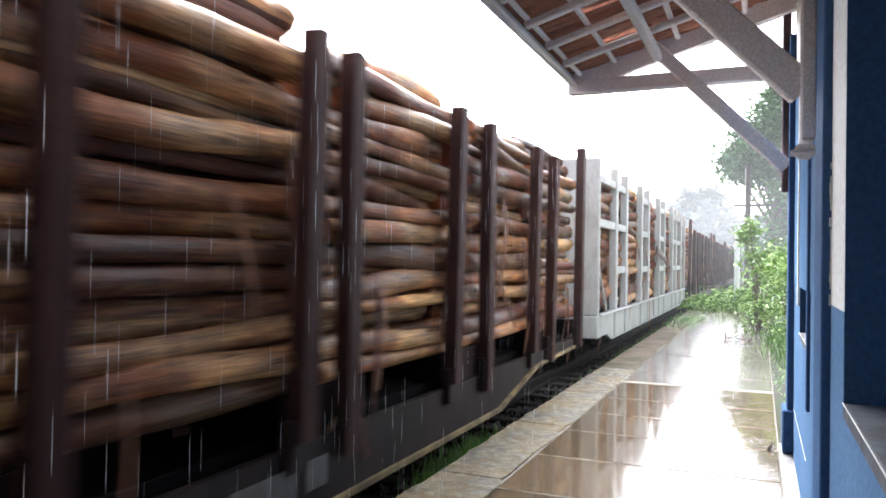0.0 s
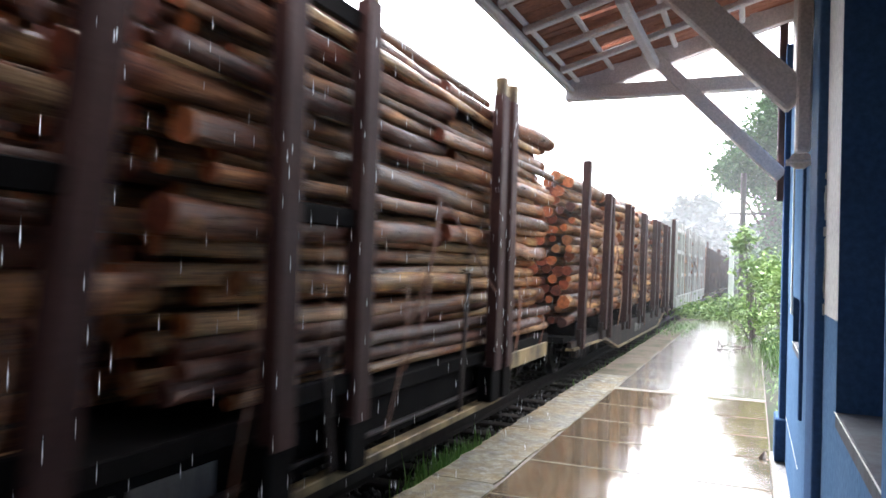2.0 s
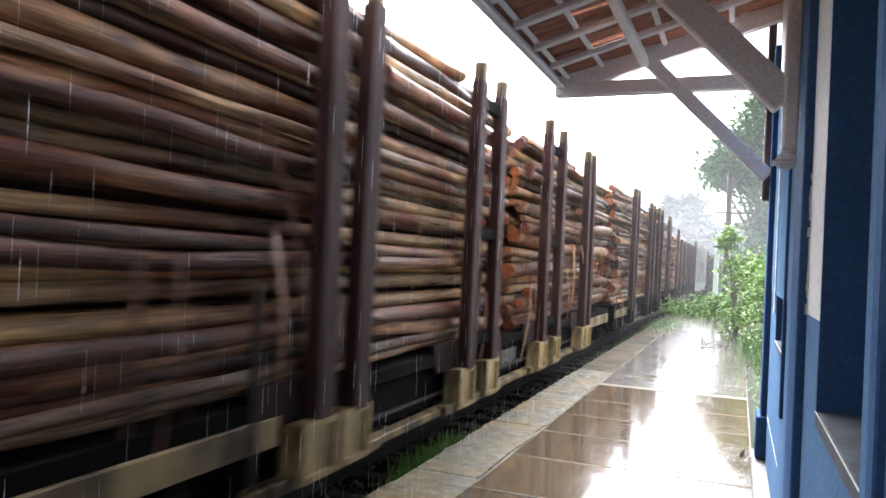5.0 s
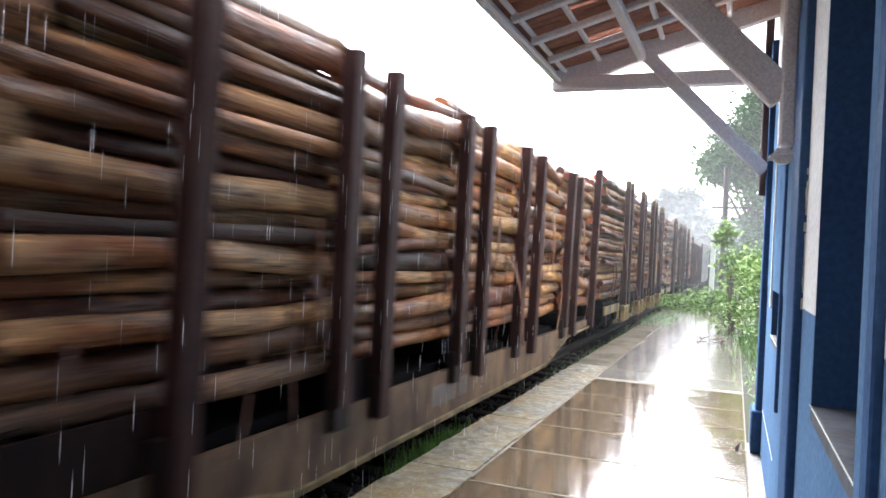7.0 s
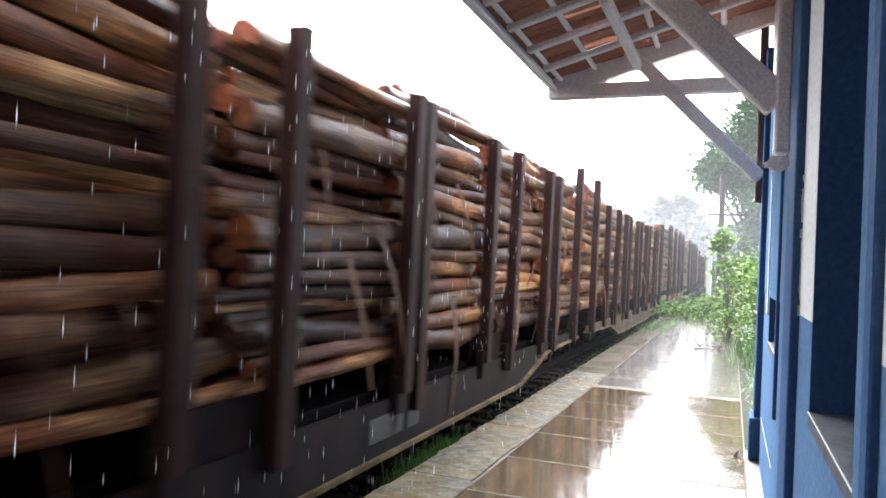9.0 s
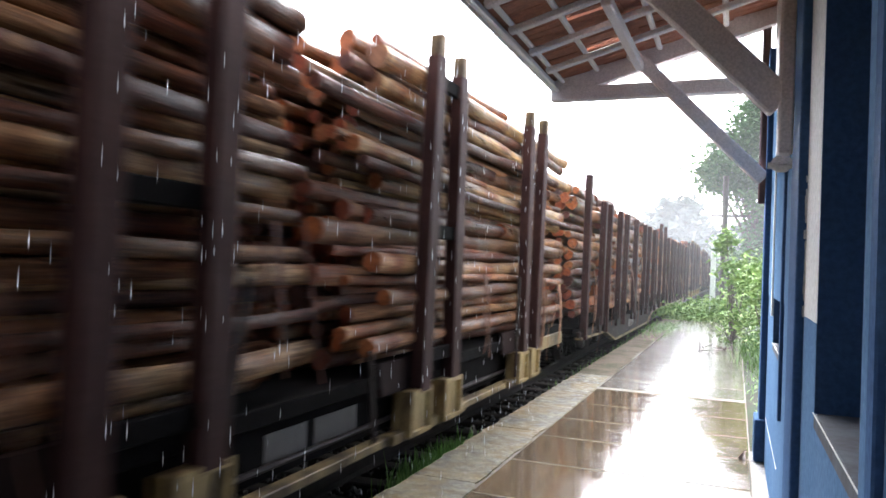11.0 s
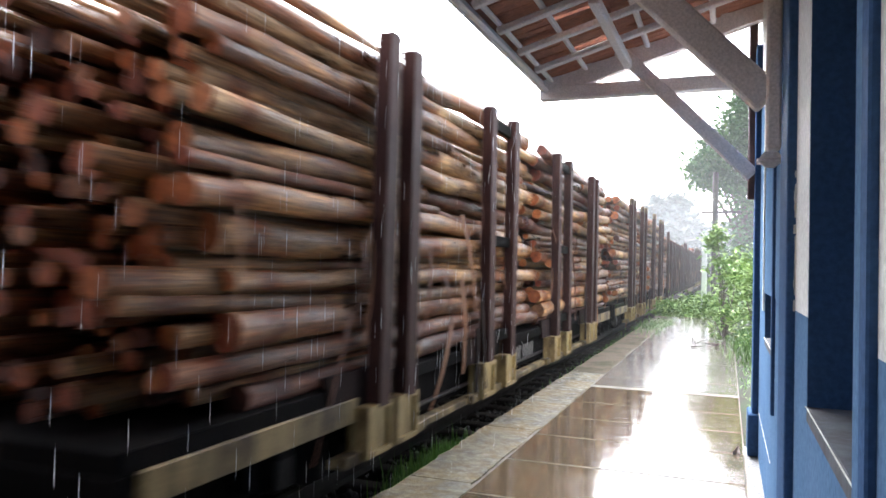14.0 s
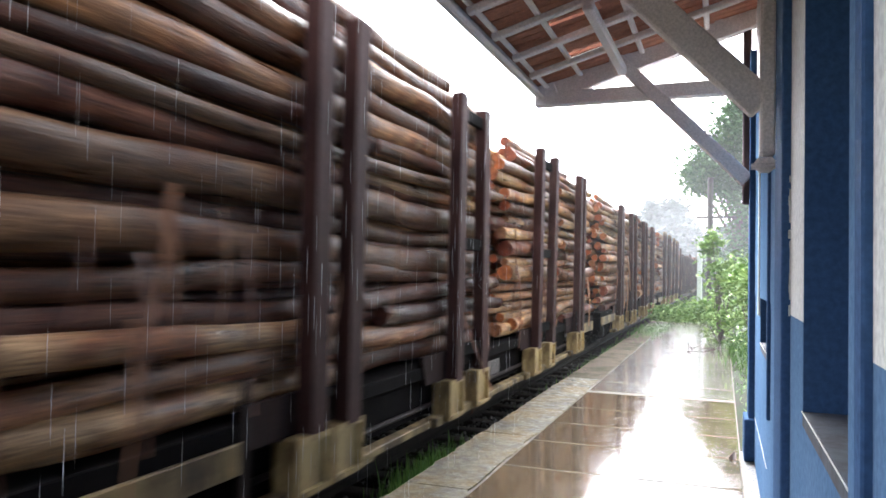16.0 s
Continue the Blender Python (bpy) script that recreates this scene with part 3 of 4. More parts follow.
def tall_wagon(far, near, bays, yellow):
    """A wagon of the second kind, from s = far to s = near, with stake bays at (s, gap, ladder, lean)."""
    global tips
    tips = yellow
    mid, half = (far + near) / 2, (far - near) / 2
    w = thing("log_wagon", (TRACK_X, mid, RAIL_Z), "dark flat wagon with tall stake frames and cream sills" if not yellow
              else "dark flat wagon with cream-tipped stake frames and cream sills", "freight wagon", "wagons of the log train")
    rolling.append(w)
    rnd = random.Random(int(far * 10))
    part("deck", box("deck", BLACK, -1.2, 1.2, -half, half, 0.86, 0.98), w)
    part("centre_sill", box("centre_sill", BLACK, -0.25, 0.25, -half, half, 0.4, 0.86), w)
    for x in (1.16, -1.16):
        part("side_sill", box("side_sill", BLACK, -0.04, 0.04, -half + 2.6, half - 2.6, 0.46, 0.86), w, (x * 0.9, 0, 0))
        part("brake_pipe", tube("brake_pipe", RUST, 0.025, half * 1.3, 8, "Y"), w, (x * 0.97, 0, 0.56))
        part("sill_flange", box("sill_flange", CREAM, -0.05, 0.07, -half + 2.2, half - 2.2, 0.37, 0.44), w, (x, 0, 0), "dirty cream flange")
        for y in (-half + 1.3, half - 1.3):
            part("deck_edge", box("deck_edge", CREAM, -0.02, 0.02, -1.15, 1.15, 0.68, 0.87), w, (x + (0.05 if x > 0 else -0.05), y, 0), "dirty cream deck edge")
    for s, gap, ladder, lean in bays:
        stake_bay(w, s - mid, gap, ladder, rnd, lean, far < -5)
    for y in (-half + 0.05, half - 0.05):
        part("headstock", box("headstock", BLACK, -1.2, 1.2, -0.06, 0.06, 0.55, 0.86), w, (0, y, 0))
        part("coupler", COUPLER, w, (0, y * 1.03, 0))
        part("brake_hose", HOSE, w, pose(0.7, y - (0.42 if y < 0 else 0.0), 0))
    for k in range(9):
        part("marking", DASH, w, (1.088, 0.6 - k * 0.13 - (0.1 if k > 4 else 0), 0.66), "worn pale lettering")
    if far > -5:
        for y0, y1, mat, what in ((-17.05, -16.4, CREAM, "dirty cream side panel"), (-16.38, -15.5, REDPAINT, "faded red side panel")):
            part("side_panel", box("side_panel", mat, 1.14, 1.18, y0 - mid, y1 - mid, 0.5, 0.92, 0.006), w, None, what)
    for k in range(3):
        part("tie_strap", box("tie_strap", RUST, -0.015, 0.015, -0.03, 0.03, 0.5, rnd.uniform(1.2, 1.9)), w, pose(1.3, rnd.uniform(-half + 2, half - 2), 0, rnd.uniform(-12, 12), 0, 0), "loose rusty strap")
    for y in (-half + 2.6, half - 2.6):
        bogie(w, y)
    return w


def pale_wagon(near, far):
    """The pale grey wagon: tall end walls and framed sides."""
    w = thing("pale_log_wagon", (TRACK_X, near, RAIL_Z), "pale grey wagon with solid end walls and framed sides", "freight wagon", "wagons of the log train")
    rolling.append(w)
    L = far - near
    part("deck", box("deck", BLACK, -1.2, 1.2, 0.02, L - 0.02, 0.8, 1.0), w)
    part("centre_sill", box("centre_sill", BLACK, -0.25, 0.25, 0.0, L, 0.4, 0.8), w)
    for y in (0.0, L):
        part("end_wall", box("end_wall", PALE, -1.3, 1.3, -0.05, 0.05, 0.98, 3.75, 0.015), w, (0, y, 0))
        part("end_beam", box("end_beam", PALE, -1.3, 1.3, -0.08, 0.3, 0.58, 0.97, 0.015), w, (0, y if y == 0 else y - 0.22, 0))
    sill = prism("side_sill", PALE, ((0.2, 1.0), (0.2, 0.6), (0.9, 0.58), (1.4, 0.44), (L - 1.4, 0.44), (L - 0.9, 0.58), (L - 0.2, 0.6), (L - 0.2, 1.0)), -0.03, 0.03)
    lip = box("sill_lip", PALE, -0.02, 0.1, 0.1, L - 0.1, 0.96, 1.0)
    postm = box("side_post", PALE, -0.08, 0.06, -0.1, 0.1, 0.48, 3.75, 0.012)
    bays = (1.7, 2.9, 5.1, 6.3, 8.5, 9.7, 11.9, 13.0, 14.6)
    for x in (1.25, -1.25):
        part("side_sill", sill, w, (x, 0, 0))
        part("sill_lip", lip, w, (x, 0, 0))
        for y in bays:
            part("side_post", postm, w, (x, y, 0))
        for a, b in ((0.05, 1.6), (1.8, 2.8), (5.2, 6.2), (8.6, 9.6), (12.0, 12.9), (13.1, 14.5)):
            for z in (1.7, 2.55, 3.35):
                if a > 1 and z == 1.7 or a < 1 and z > 2 or a > 1 and z > 2:
                    part("side_rail", box("side_rail", PALE, -0.04, 0.04, a, b, z, z + 0.14), w, (x, 0, 0))
        me, m = beam("diagonal_brace", PALE, (x, 0.1, 1.9), (x, 0.95, 1.0), 0.05, 0.05)
        part("diagonal_brace", me, w, m)
    me, m = beam("loose_plank", DEAD, (1.36, 7.4, 2.3), (1.4, 9.0, 2.0), 0.04, 0.16)
    part("loose_plank", me, w, m, "loose brown plank")
    for y in (2.4, L - 2.4):
        bogie(w, y)
    return w


def brown_train(shift, seed, stakes=A_STAKES, sill=None, dark_load=False):
    brown_wagon(shift, stakes, sill)
    for k in range(6):
        a, b = stakes[2 * k], stakes[2 * k + 1]
        load = random.Random(seed * 6 + k)
        long_bay = stakes is B_STAKES and k == 4
        log_stack("short", shift + (a + b) / 2 - (0.42 if long_bay else load.uniform(-0.06, 0.06)), seed * 6 + k, load.uniform(0.9, 0.96), 1.32 if long_bay else load.uniform(1.04, 1.14), dark_load=dark_load)


brown_train(0, 1)
brown_train(-49.75, 2, B_STAKES, TANPAINT)
brown_train(-66.2, 3, C_STAKES, dark_load=True)
for n in range(4):
    brown_train(34.2 + 16.4 * n, 4 + n)
pale_wagon(13.2, 29.4)
for k in range(6):
    log_stack("short", 14.7 + 2.62 * k, 60 + k, 1.0)
tall_wagon(-4.7, -20.0, ((-7.15, 0.4, False, 0), (-10.9, 0.95, True, 0), (-13.65, 1.1, True, -7), (-17.56, 0.45, False, 0)), True)
tall_wagon(-20.9, -36.3, ((-24.04, 0.45, False, 0), (-26.87, 0.9, True, 0), (-30.1, 0.85, True, 0), (-33.2, 0.5, False, 0)), True)
tall_wagon(-70.9, -86.5, ((-73.45, 0.6, False, 0), (-76.8, 0.8, True, 0), (-80.55, 0.84, True, 0), (-83.5, 0.6, False, 0)), True)
tall_wagon(-87.4, -103.4, ((-90.55, 0.5, False, 0), (-93.55, 0.95, True, 0), (-97.3, 0.92, True, 0), (-100.43, 0.55, False, 0)), False)
tall_wagon(-104.5, -120.0, ((-106.75, 0.4, False, 0), (-109.8, 1.0, True, 0), (-113.5, 0.9, True, 0), (-116.6, 0.5, False, 0)), False)
for k, (a, b, h) in enumerate(((-4.5, -12.2, 1.05), (-12.8, -20.05, 1.03), (-20.85, -28.2, 1.01), (-29.0, -36.6, 1.03), (-70.8, -78.4, 1.02), (-79.0, -86.3, 1.02),
                               (-87.5, -94.9, 1.04), (-95.3, -103.1, 1.01), (-104.4, -111.6, 1.05), (-112.2, -119.8, 1.07))):
    log_stack("long", (a + b) / 2, 200 + k, h, (a - b) / 7.5, dark_load=k in (2, 9), thick=1.3 if k > 7 else 1.1 if k > 5 else 1.0)


# ---- track and ground ----
def ground():
    bm = bmesh.new()
    bmesh.ops.create_grid(bm, x_segments=2, y_segments=2, size=900)
    g = new("ground", finish(bm, "ground", EARTH))
    g.location.z = -0.62
    tagged(g, "wet dark earth with thin grass beside the tracks", "ground", kind="structure")


ground()
track = thing("track", (TRACK_X, 0, RAIL_Z), "single railway track on dark wet sleepers and ballast", "railway track", kind="structure")
RAIL_PROFILE = ((-0.035, 0), (0.035, 0), (0.038, -0.035), (0.01, -0.05), (0.01, -0.12), (0.06, -0.14), (0.06, -0.15), (-0.06, -0.15), (-0.06, -0.14), (-0.01, -0.12), (-0.01, -0.05), (-0.038, -0.035))
bm = bmesh.new()
a, b = ([bm.verts.new((x, y, z)) for x, z in RAIL_PROFILE] for y in (-150, 140))
for i in range(len(a)):
    j = (i + 1) % len(a)
    bm.faces.new((a[i], a[j], b[j], b[i]))
bmesh.ops.recalc_face_normals(bm, faces=bm.faces)
RAILM = finish(bm, "rail", RAIL)
for x in (-0.535, 0.535):
    part("rail", RAILM, track, (x, 0, 0))
SLEEPERM = box("sleeper", SLEEPER, -1.0, 1.0, -0.11, 0.11, -0.3, -0.155, 0.015)
rnd = random.Random(5)
for k in range(150):
    part("sleeper", SLEEPERM, track, pose(rnd.uniform(-0.04, 0.04), 0.4 + k * 0.62 - 12, 0, rnd.uniform(-1, 1), rnd.uniform(-1, 1), rnd.uniform(-1.5, 1.5)))


def stones(name, n, area, size, z, seed, mat):
    rnd = np.random.RandomState(seed)
    base = np.array([(1, 0, 0), (-1, 0, 0), (0, 1, 0), (0, -1, 0), (0, 0, 1), (0, 0, -1)], float)
    tri = [(0, 2, 4), (2, 1, 4), (1, 3, 4), (3, 0, 4), (2, 0, 5), (1, 2, 5), (3, 1, 5), (0, 3, 5)]
    vs, fs = [], []
    for i in range(n):
        q = Euler(rnd.uniform(0, 6, 3)).to_matrix()
        s = rnd.uniform(*size) * rnd.uniform(0.6, 1.2, 3)
        c = np.array((rnd.uniform(*area[0]), area[1][0] + (area[1][1] - area[1][0]) * rnd.rand() ** 1.4, z + rnd.uniform(-0.03, 0.03)))
        for p in base:
            vs.append(tuple(np.array(q @ Vector(p * s)) + c))
        fs += [tuple(k + 6 * i for k in t) for t in tri]
    me = bpy.data.meshes.new(name)
    me.from_pydata(vs, [], fs)
    me.materials.append(mat)
    return me


bal = new("ballast", stones("ballast", 26000, ((-7.2, -2.3), (0, 45)), (0.02, 0.042), -0.515, 3, GRAVEL))
tagged(bal, "dark wet crushed stone ballast around the sleepers", "ballast", kind="stuff")

# ---- platform ----
platform = thing("platform", (0, 0, 0), "wet concrete slab platform with a broken kerb along the track", "platform", kind="structure")
part("platform_body", box("platform_body", JOINT, -2.1, 0.165, -22, 26.6, -0.6, -0.004, 0), platform)
rnd = random.Random(8)
ys = [-6, -5, -4, -3, -2, -1, 0.05, 1.05, 2.05, 3.05, 4.05, 5.05, 6.08, 7.08, 8.01, 9.0, 10.2, 11.3, 12.4, 13.6, 14.8, 16.0, 17.3, 18.6, 19.9, 21.2, 22.5, 23.8, 25.1, 26.6]
for y0, y1 in zip(ys, ys[1:]):
    for x0, x1 in ((-1.7, 0.16),):
        me = box("slab", SLAB if y1 < 10.3 else PUDDLED, x0 + 0.006, x1 - 0.006, -(y1 - y0) / 2 + 0.012, (y1 - y0) / 2 - 0.012, -0.08, 0, 0.006)
        part("slab", me, platform, pose(0, (y0 + y1) / 2, rnd.uniform(0, 0.003), rnd.uniform(-0.06, 0.06), rnd.uniform(-0.04, 0.04), 0))


def kerb_block(y0, y1, seed):
    """A kerb length whose inner edge is ragged."""
    rnd = random.Random(seed)
    n = 19
    bm = bmesh.new()
    top, low = [], []
    pts = [(-2.22 + rnd.uniform(-0.015, 0.015), y0 + 0.006 + (y1 - y0 - 0.012) * i / (n - 1)) for i in range(n)]
    side = -1.71 + rnd.uniform(-0.03, 0.03)
    for _, y in list(pts[::-1]):
        side = side if rnd.random() < 0.7 else -1.71 + rnd.uniform(-0.02, 0.02)
        pts.append((side + rnd.uniform(-0.005, 0.005), y))
    top = [bm.verts.new((x, y, 0.008 + rnd.uniform(-0.0008, 0.0008))) for x, y in pts]
    low = [bm.verts.new((x, y, -0.6)) for x, y in pts]
    for i in range(n - 1):
        bm.faces.new((top[i], top[i + 1], top[2 * n - 2 - i], top[2 * n - 1 - i]))
    for i in range(2 * n):
        j = (i + 1) % (2 * n)
        bm.faces.new((top[j], top[i], low[i], low[j]))
    bmesh.ops.recalc_face_normals(bm, faces=bm.faces)
    return finish(bm, "kerb_stone", KERB if y1 < 11.6 else MOSSY)


ks = [-6, -3, -0.6, 1.4, 3.2, 5.25, 7.2, 9.2, 11.5, 14, 16.5, 19, 21.5, 24, 26.6]
for i, (y0, y1) in enumerate(zip(ks, ks[1:])):
    part("kerb_stone", kerb_block(y0, y1, i), platform)
for y in ys[4:18]:
    part("mortar_joint", box("mortar_joint", JOINT, -1.69, 0.15, -0.009, 0.009, -0.03, 0.0025, 0.001), platform, pose(0, y, 0, 0, 0, rnd.uniform(-0.5, 0.5)))
part("cross_strip", box("cross_strip", JOINT, -1.69, 0.16, 10.2, 10.36, -0.03, 0.004, 0.002), platform, None, "pale concrete strip across the platform")
part("gutter", box("gutter", GRIT, 0.166, 0.3, -22, 7.47, -0.1, -0.006, 0), platform, None, "grey gritty gutter strip")
verge = new("verge", box("verge", EARTH, 0.17, 9, 7.48, 26.6, -0.6, -0.03, 0))
tagged(verge, "wet grassy verge beside the platform", "ground", kind="structure")
# Added bank behind the train, unseen, keeps low sky off the track bed.
bank = new("embankment", prism("embankment", EARTH, ((-40, -0.7), (140, -0.7), (140, 0.9), (-40, 0.9)), -12.0, -7.6))
tagged(bank, "added unseen earth bank blocking low sky beyond the track", "ground", kind="structure")

# ---- station building ----
WX = 0.27
building = thing("station_building", (0, 0, 0), "blue and white painted station building with deep windows", "building")


def wall_with_openings(name, mat, z0, z1, y0, y1, holes, x0=WX, x1=WX + 0.34):
    """Boxes round the openings (ya, yb, za, zb), joined into one wall."""
    bm = bmesh.new()
    y = y0
    for ya, yb, za, zb in holes:
        add_box(bm, x0, x1, y, ya, z0, z1)
        if za > z0:
            add_box(bm, x0, x1, ya, yb, z0, min(za, z1))
        if zb < z1:
            add_box(bm, x0, x1, ya, yb, max(zb, z0), z1)
        y = yb
    add_box(bm, x0, x1, y, y1, z0, z1)
    bmesh.ops.remove_doubles(bm, verts=bm.verts, dist=0.0001)
    return finish(bm, name, mat)


HOLES = ((-1.9, -0.9, 1.12, 2.75), (1.9, 2.96, 1.12, 2.75), (5.05, 6.15, 1.1, 2.75))
part("lower_wall", wall_with_openings("lower_wall", BLUE, 0, 1.44, -22, 7.4, HOLES), building, None, "mid-blue painted lower wall")
part("upper_wall", wall_with_openings("upper_wall", WHITE, 1.44, 4.2, -22, 7.4, HOLES), building, None, "white painted upper wall")
part("end_wall", box("end_wall", WHITE, WX + 0.34, 6, 7.1, 7.4, 0, 4.2), building)
part("back_wall", box("back_wall", WHITE, 5.7, 6, -22, 7.1, 0, 4.2), building)
part("rear_end_wall", box("rear_end_wall", WHITE, WX + 0.34, 5.7, -22, -21.7, 0, 4.2), building)
part("ceiling", box("ceiling", WHITE, WX + 0.34, 5.7, -21.7, 7.1, 4.1, 4.2), building)
part("blue_band", box("blue_band", BLUE, WX - 0.004, WX + 0.1, 4.0, 7.15, 1.44, 3.2, 0), building, None, "mid-blue painted wall panel")
part("blue_jamb", box("blue_jamb", BLUE, WX - 0.005, WX + 0.1, 1.72, 1.899, 0.0, 3.2, 0.003), building, None, "mid-blue painted jamb strip")
for ya, yb, d in ((3.5, 3.95, 0.036), (1.635, 1.72, 0.02), (7.12, 7.42, 0.05)):
    part("pilaster", box("pilaster", NAVY, WX - d, WX + 0.02, ya, yb, 0, 3.6, 0.006), building, None, "dark blue painted pilaster")
part("plinth", box("plinth", NAVY, WX - 0.085, WX + 0.02, 7.06, 7.46, 0, 0.36, 0.01), building, None, "dark blue plinth block")
for ya, yb, za in ((1.9, 2.96, 1.12), (5.05, 6.15, 1.1), (-1.9, -0.9, 1.12)):
    win = part("window", box("window_board", NAVY, WX + 0.24, WX + 0.29, ya, yb, za, 2.75, 0), building, None, "dark blue closed window in a deep recess")
    part("sill", box("sill", SILL, WX - 0.001, WX + 0.24, ya + 0.002, yb - 0.002, za - 0.05, za + 0.005, 0.006), win, None, "worn grey-blue sill")
    part("sill_edge", box("sill_edge", WHITE, WX - 0.005, WX - 0.001, ya, yb, za + 0.004, za + 0.0065, 0), win, None, "chipped white edge")
    part("reveal", box("reveal", NAVY, WX + 0.002, WX + 0.24, yb - 0.006, yb + 0.004, za, 2.75, 0), win, None, "dark blue painted reveal")
    part("reveal", box("reveal", NAVY, WX + 0.002, WX + 0.24, ya - 0.004, ya + 0.006, za, 2.75, 0), win, None, "dark blue painted reveal")
    for k in range(4):
        y = ya + (yb - ya) * (k + 0.5) / 4
        part("board", box("board", NAVY, WX + 0.225, WX + 0.245, y - (yb - ya) / 8 + 0.008, y + (yb - ya) / 8 - 0.008, za + 0.02, 2.73, 0.004), win)
part("casing", box("casing", NAVY, WX - 0.02, WX + 0.02, 4.86, 4.94, 0.75, 2.9, 0.004), building, None, "dark blue trim strip")
part("casing", box("casing", WHITE, WX - 0.014, WX + 0.02, 6.2, 6.3, 1.3, 3.2, 0.003), building, None, "thin white trim strip")
part("wall_moulding", box("wall_moulding", WHITE, WX - 0.002, WX + 0.02, 5.2, 7.0, 0.387, 0.393, 0), building, None, "thin white line moulding")

rnd = random.Random(14)
for k in range(16):
    z, w = 1.45 + k * 0.036 + rnd.uniform(-0.02, 0.02), rnd.uniform(0.015, 0.05)
    flake = box("paint_chip", WHITE, WX - w * 0.2, WX, 3.494, 3.4995, z, z + rnd.uniform(0.025, 0.06), 0.002)
    part("paint_chip", flake, building, None, "flaked patch of white paint")

# ---- canopy roof over the platform ----
canopy = thing("canopy_roof", (0, 0, 0), "clay tile canopy roof on white painted timber brackets", "roof")
EAVE_X, EAVE_Z, SLOPE = -1.72, 3.33, 0.3


def on_roof(x, y, up=0.0):
    return Vector((x, y, EAVE_Z + SLOPE * (x - EAVE_X) + up))


def timber(name, p, q, w, h, mat=TIMBER, label=""):
    me, m = beam(name, mat, p, q, w, h)
    part(name, me, canopy, m, label)


y = 6.65
while y > -5:
    timber("rafter", on_roof(-1.66, y, 0.03), on_roof(0.6, y, 0.03), 0.07, 0.055)
    y -= 0.6
for x in (-1.64, -1.31, -0.73, -0.15, 0.42):
    timber("batten", on_roof(x, -5, 0.075), on_roof(x, 7.42, 0.075), 0.05, 0.035)
timber("fascia", on_roof(-1.73, -22, 0.05), on_roof(-1.73, 7.44, 0.05), 0.025, 0.12)
timber("eave_board", on_roof(-1.69, -5, 0.0), on_roof(-1.69, 7.42, 0.0), 0.05, 0.03)


def tile_mesh(width):
    """A flat interlocking clay tile with a raised rib on each side."""
    bm = bmesh.new()
    add_box(bm, 0, 0.46, 0, width, 0, 0.014)
    add_box(bm, 0, 0.46, 0.0, 0.025, 0.012, 0.03)
    add_box(bm, 0, 0.46, width - 0.025, width, 0.012, 0.03)
    add_box(bm, 0.01, 0.03, 0.03, width - 0.03, -0.016, 0.001)
    add_box(bm, 0.1, 0.4, width * 0.45, width * 0.55, -0.006, 0.001)
    return finish(bm, "roof_tile", CLAY)


TILE, NARROW = tile_mesh(0.209), tile_mesh(0.15)
rnd = random.Random(21)
tilt = Matrix.Rotation(-math.atan(SLOPE), 4, "Y")
for i in range(6):
    for j in range(58):
        y = 7.35 - (j + 1) * 0.2125
        slit = i == 1 and j in (3, 7) or i == 3 and j == 5
        p = on_roof(-1.76 + i * 0.41 + rnd.uniform(-0.008, 0.008), y, 0.112)
        part("roof_tile", NARROW if slit else TILE, canopy, Matrix.Translation(p) @ tilt @ pose(0, 0, 0, rnd.uniform(-0.6, 0.6), 2.2 + rnd.uniform(-0.5, 0.5), rnd.uniform(-0.6, 0.6)))

# Plain roof lengths behind the camera, unseen, added to shade the near wagons.
for i in range(6):
    part("roof_course", box("roof_course", CLAY, 0, 0.46, 0, 17.2, 0, 0.02, 0.004), canopy, Matrix.Translation(on_roof(-1.76 + i * 0.41, -22.0, 0.112)) @ tilt)
# far bracket and near bracket
timber("tie_beam", (-1.76, 7.3, 3.31), (0.3, 7.3, 3.325), 0.11, 0.14)
timber("corner_block", (-1.74, 7.3, 3.36), (-1.55, 7.3, 3.43), 0.12, 0.14)
timber("end_rafter", (-1.68, 7.3, 3.4), (0.55, 7.3, 4.08), 0.1, 0.27)
timber("barge_board", (-1.72, 7.42, 3.47), (0.55, 7.42, 4.15), 0.03, 0.16)
timber("strut", (0.2, 7.22, 2.455), (-0.99, 7.22, 3.67), 0.1, 0.125)
timber("thin_brace", (-0.9, 7.2, 3.52), (-0.93, 5.4, 3.54), 0.08, 0.08)
timber("brown_post", (0.2, 7.34, 2.25), (0.2, 7.34, 4.0), 0.075, 0.08, BROWN, "dark brown painted wall post")
timber("wall_post", (0.217, 4.3, 2.24), (0.217, 4.3, 3.9), 0.075, 0.15)
timber("brace", (0.195, 4.3, 2.505), (-1.0, 4.3, 3.74), 0.11, 0.165)
timber("tie_beam", (-1.7, 4.3, 3.5), (0.3, 4.3, 3.5), 0.1, 0.1)
bm = bmesh.new()
bmesh.ops.create_cone(bm, cap_ends=True, segments=4, radius1=0.03, radius2=0.095, depth=0.04)
bmesh.ops.translate(bm, vec=(0, 0, -0.03), verts=bm.verts)
r = bmesh.ops.create_cone(bm, cap_ends=True, segments=4, radius1=0.095, radius2=0.05, depth=0.05)
bmesh.ops.rotate(bm, matrix=Matrix.Rotation(radians(45), 3, "Z"), verts=bm.verts)
part("pendant", finish(bm, "pendant", TIMBER), canopy, (0.205, 4.3, 2.2))


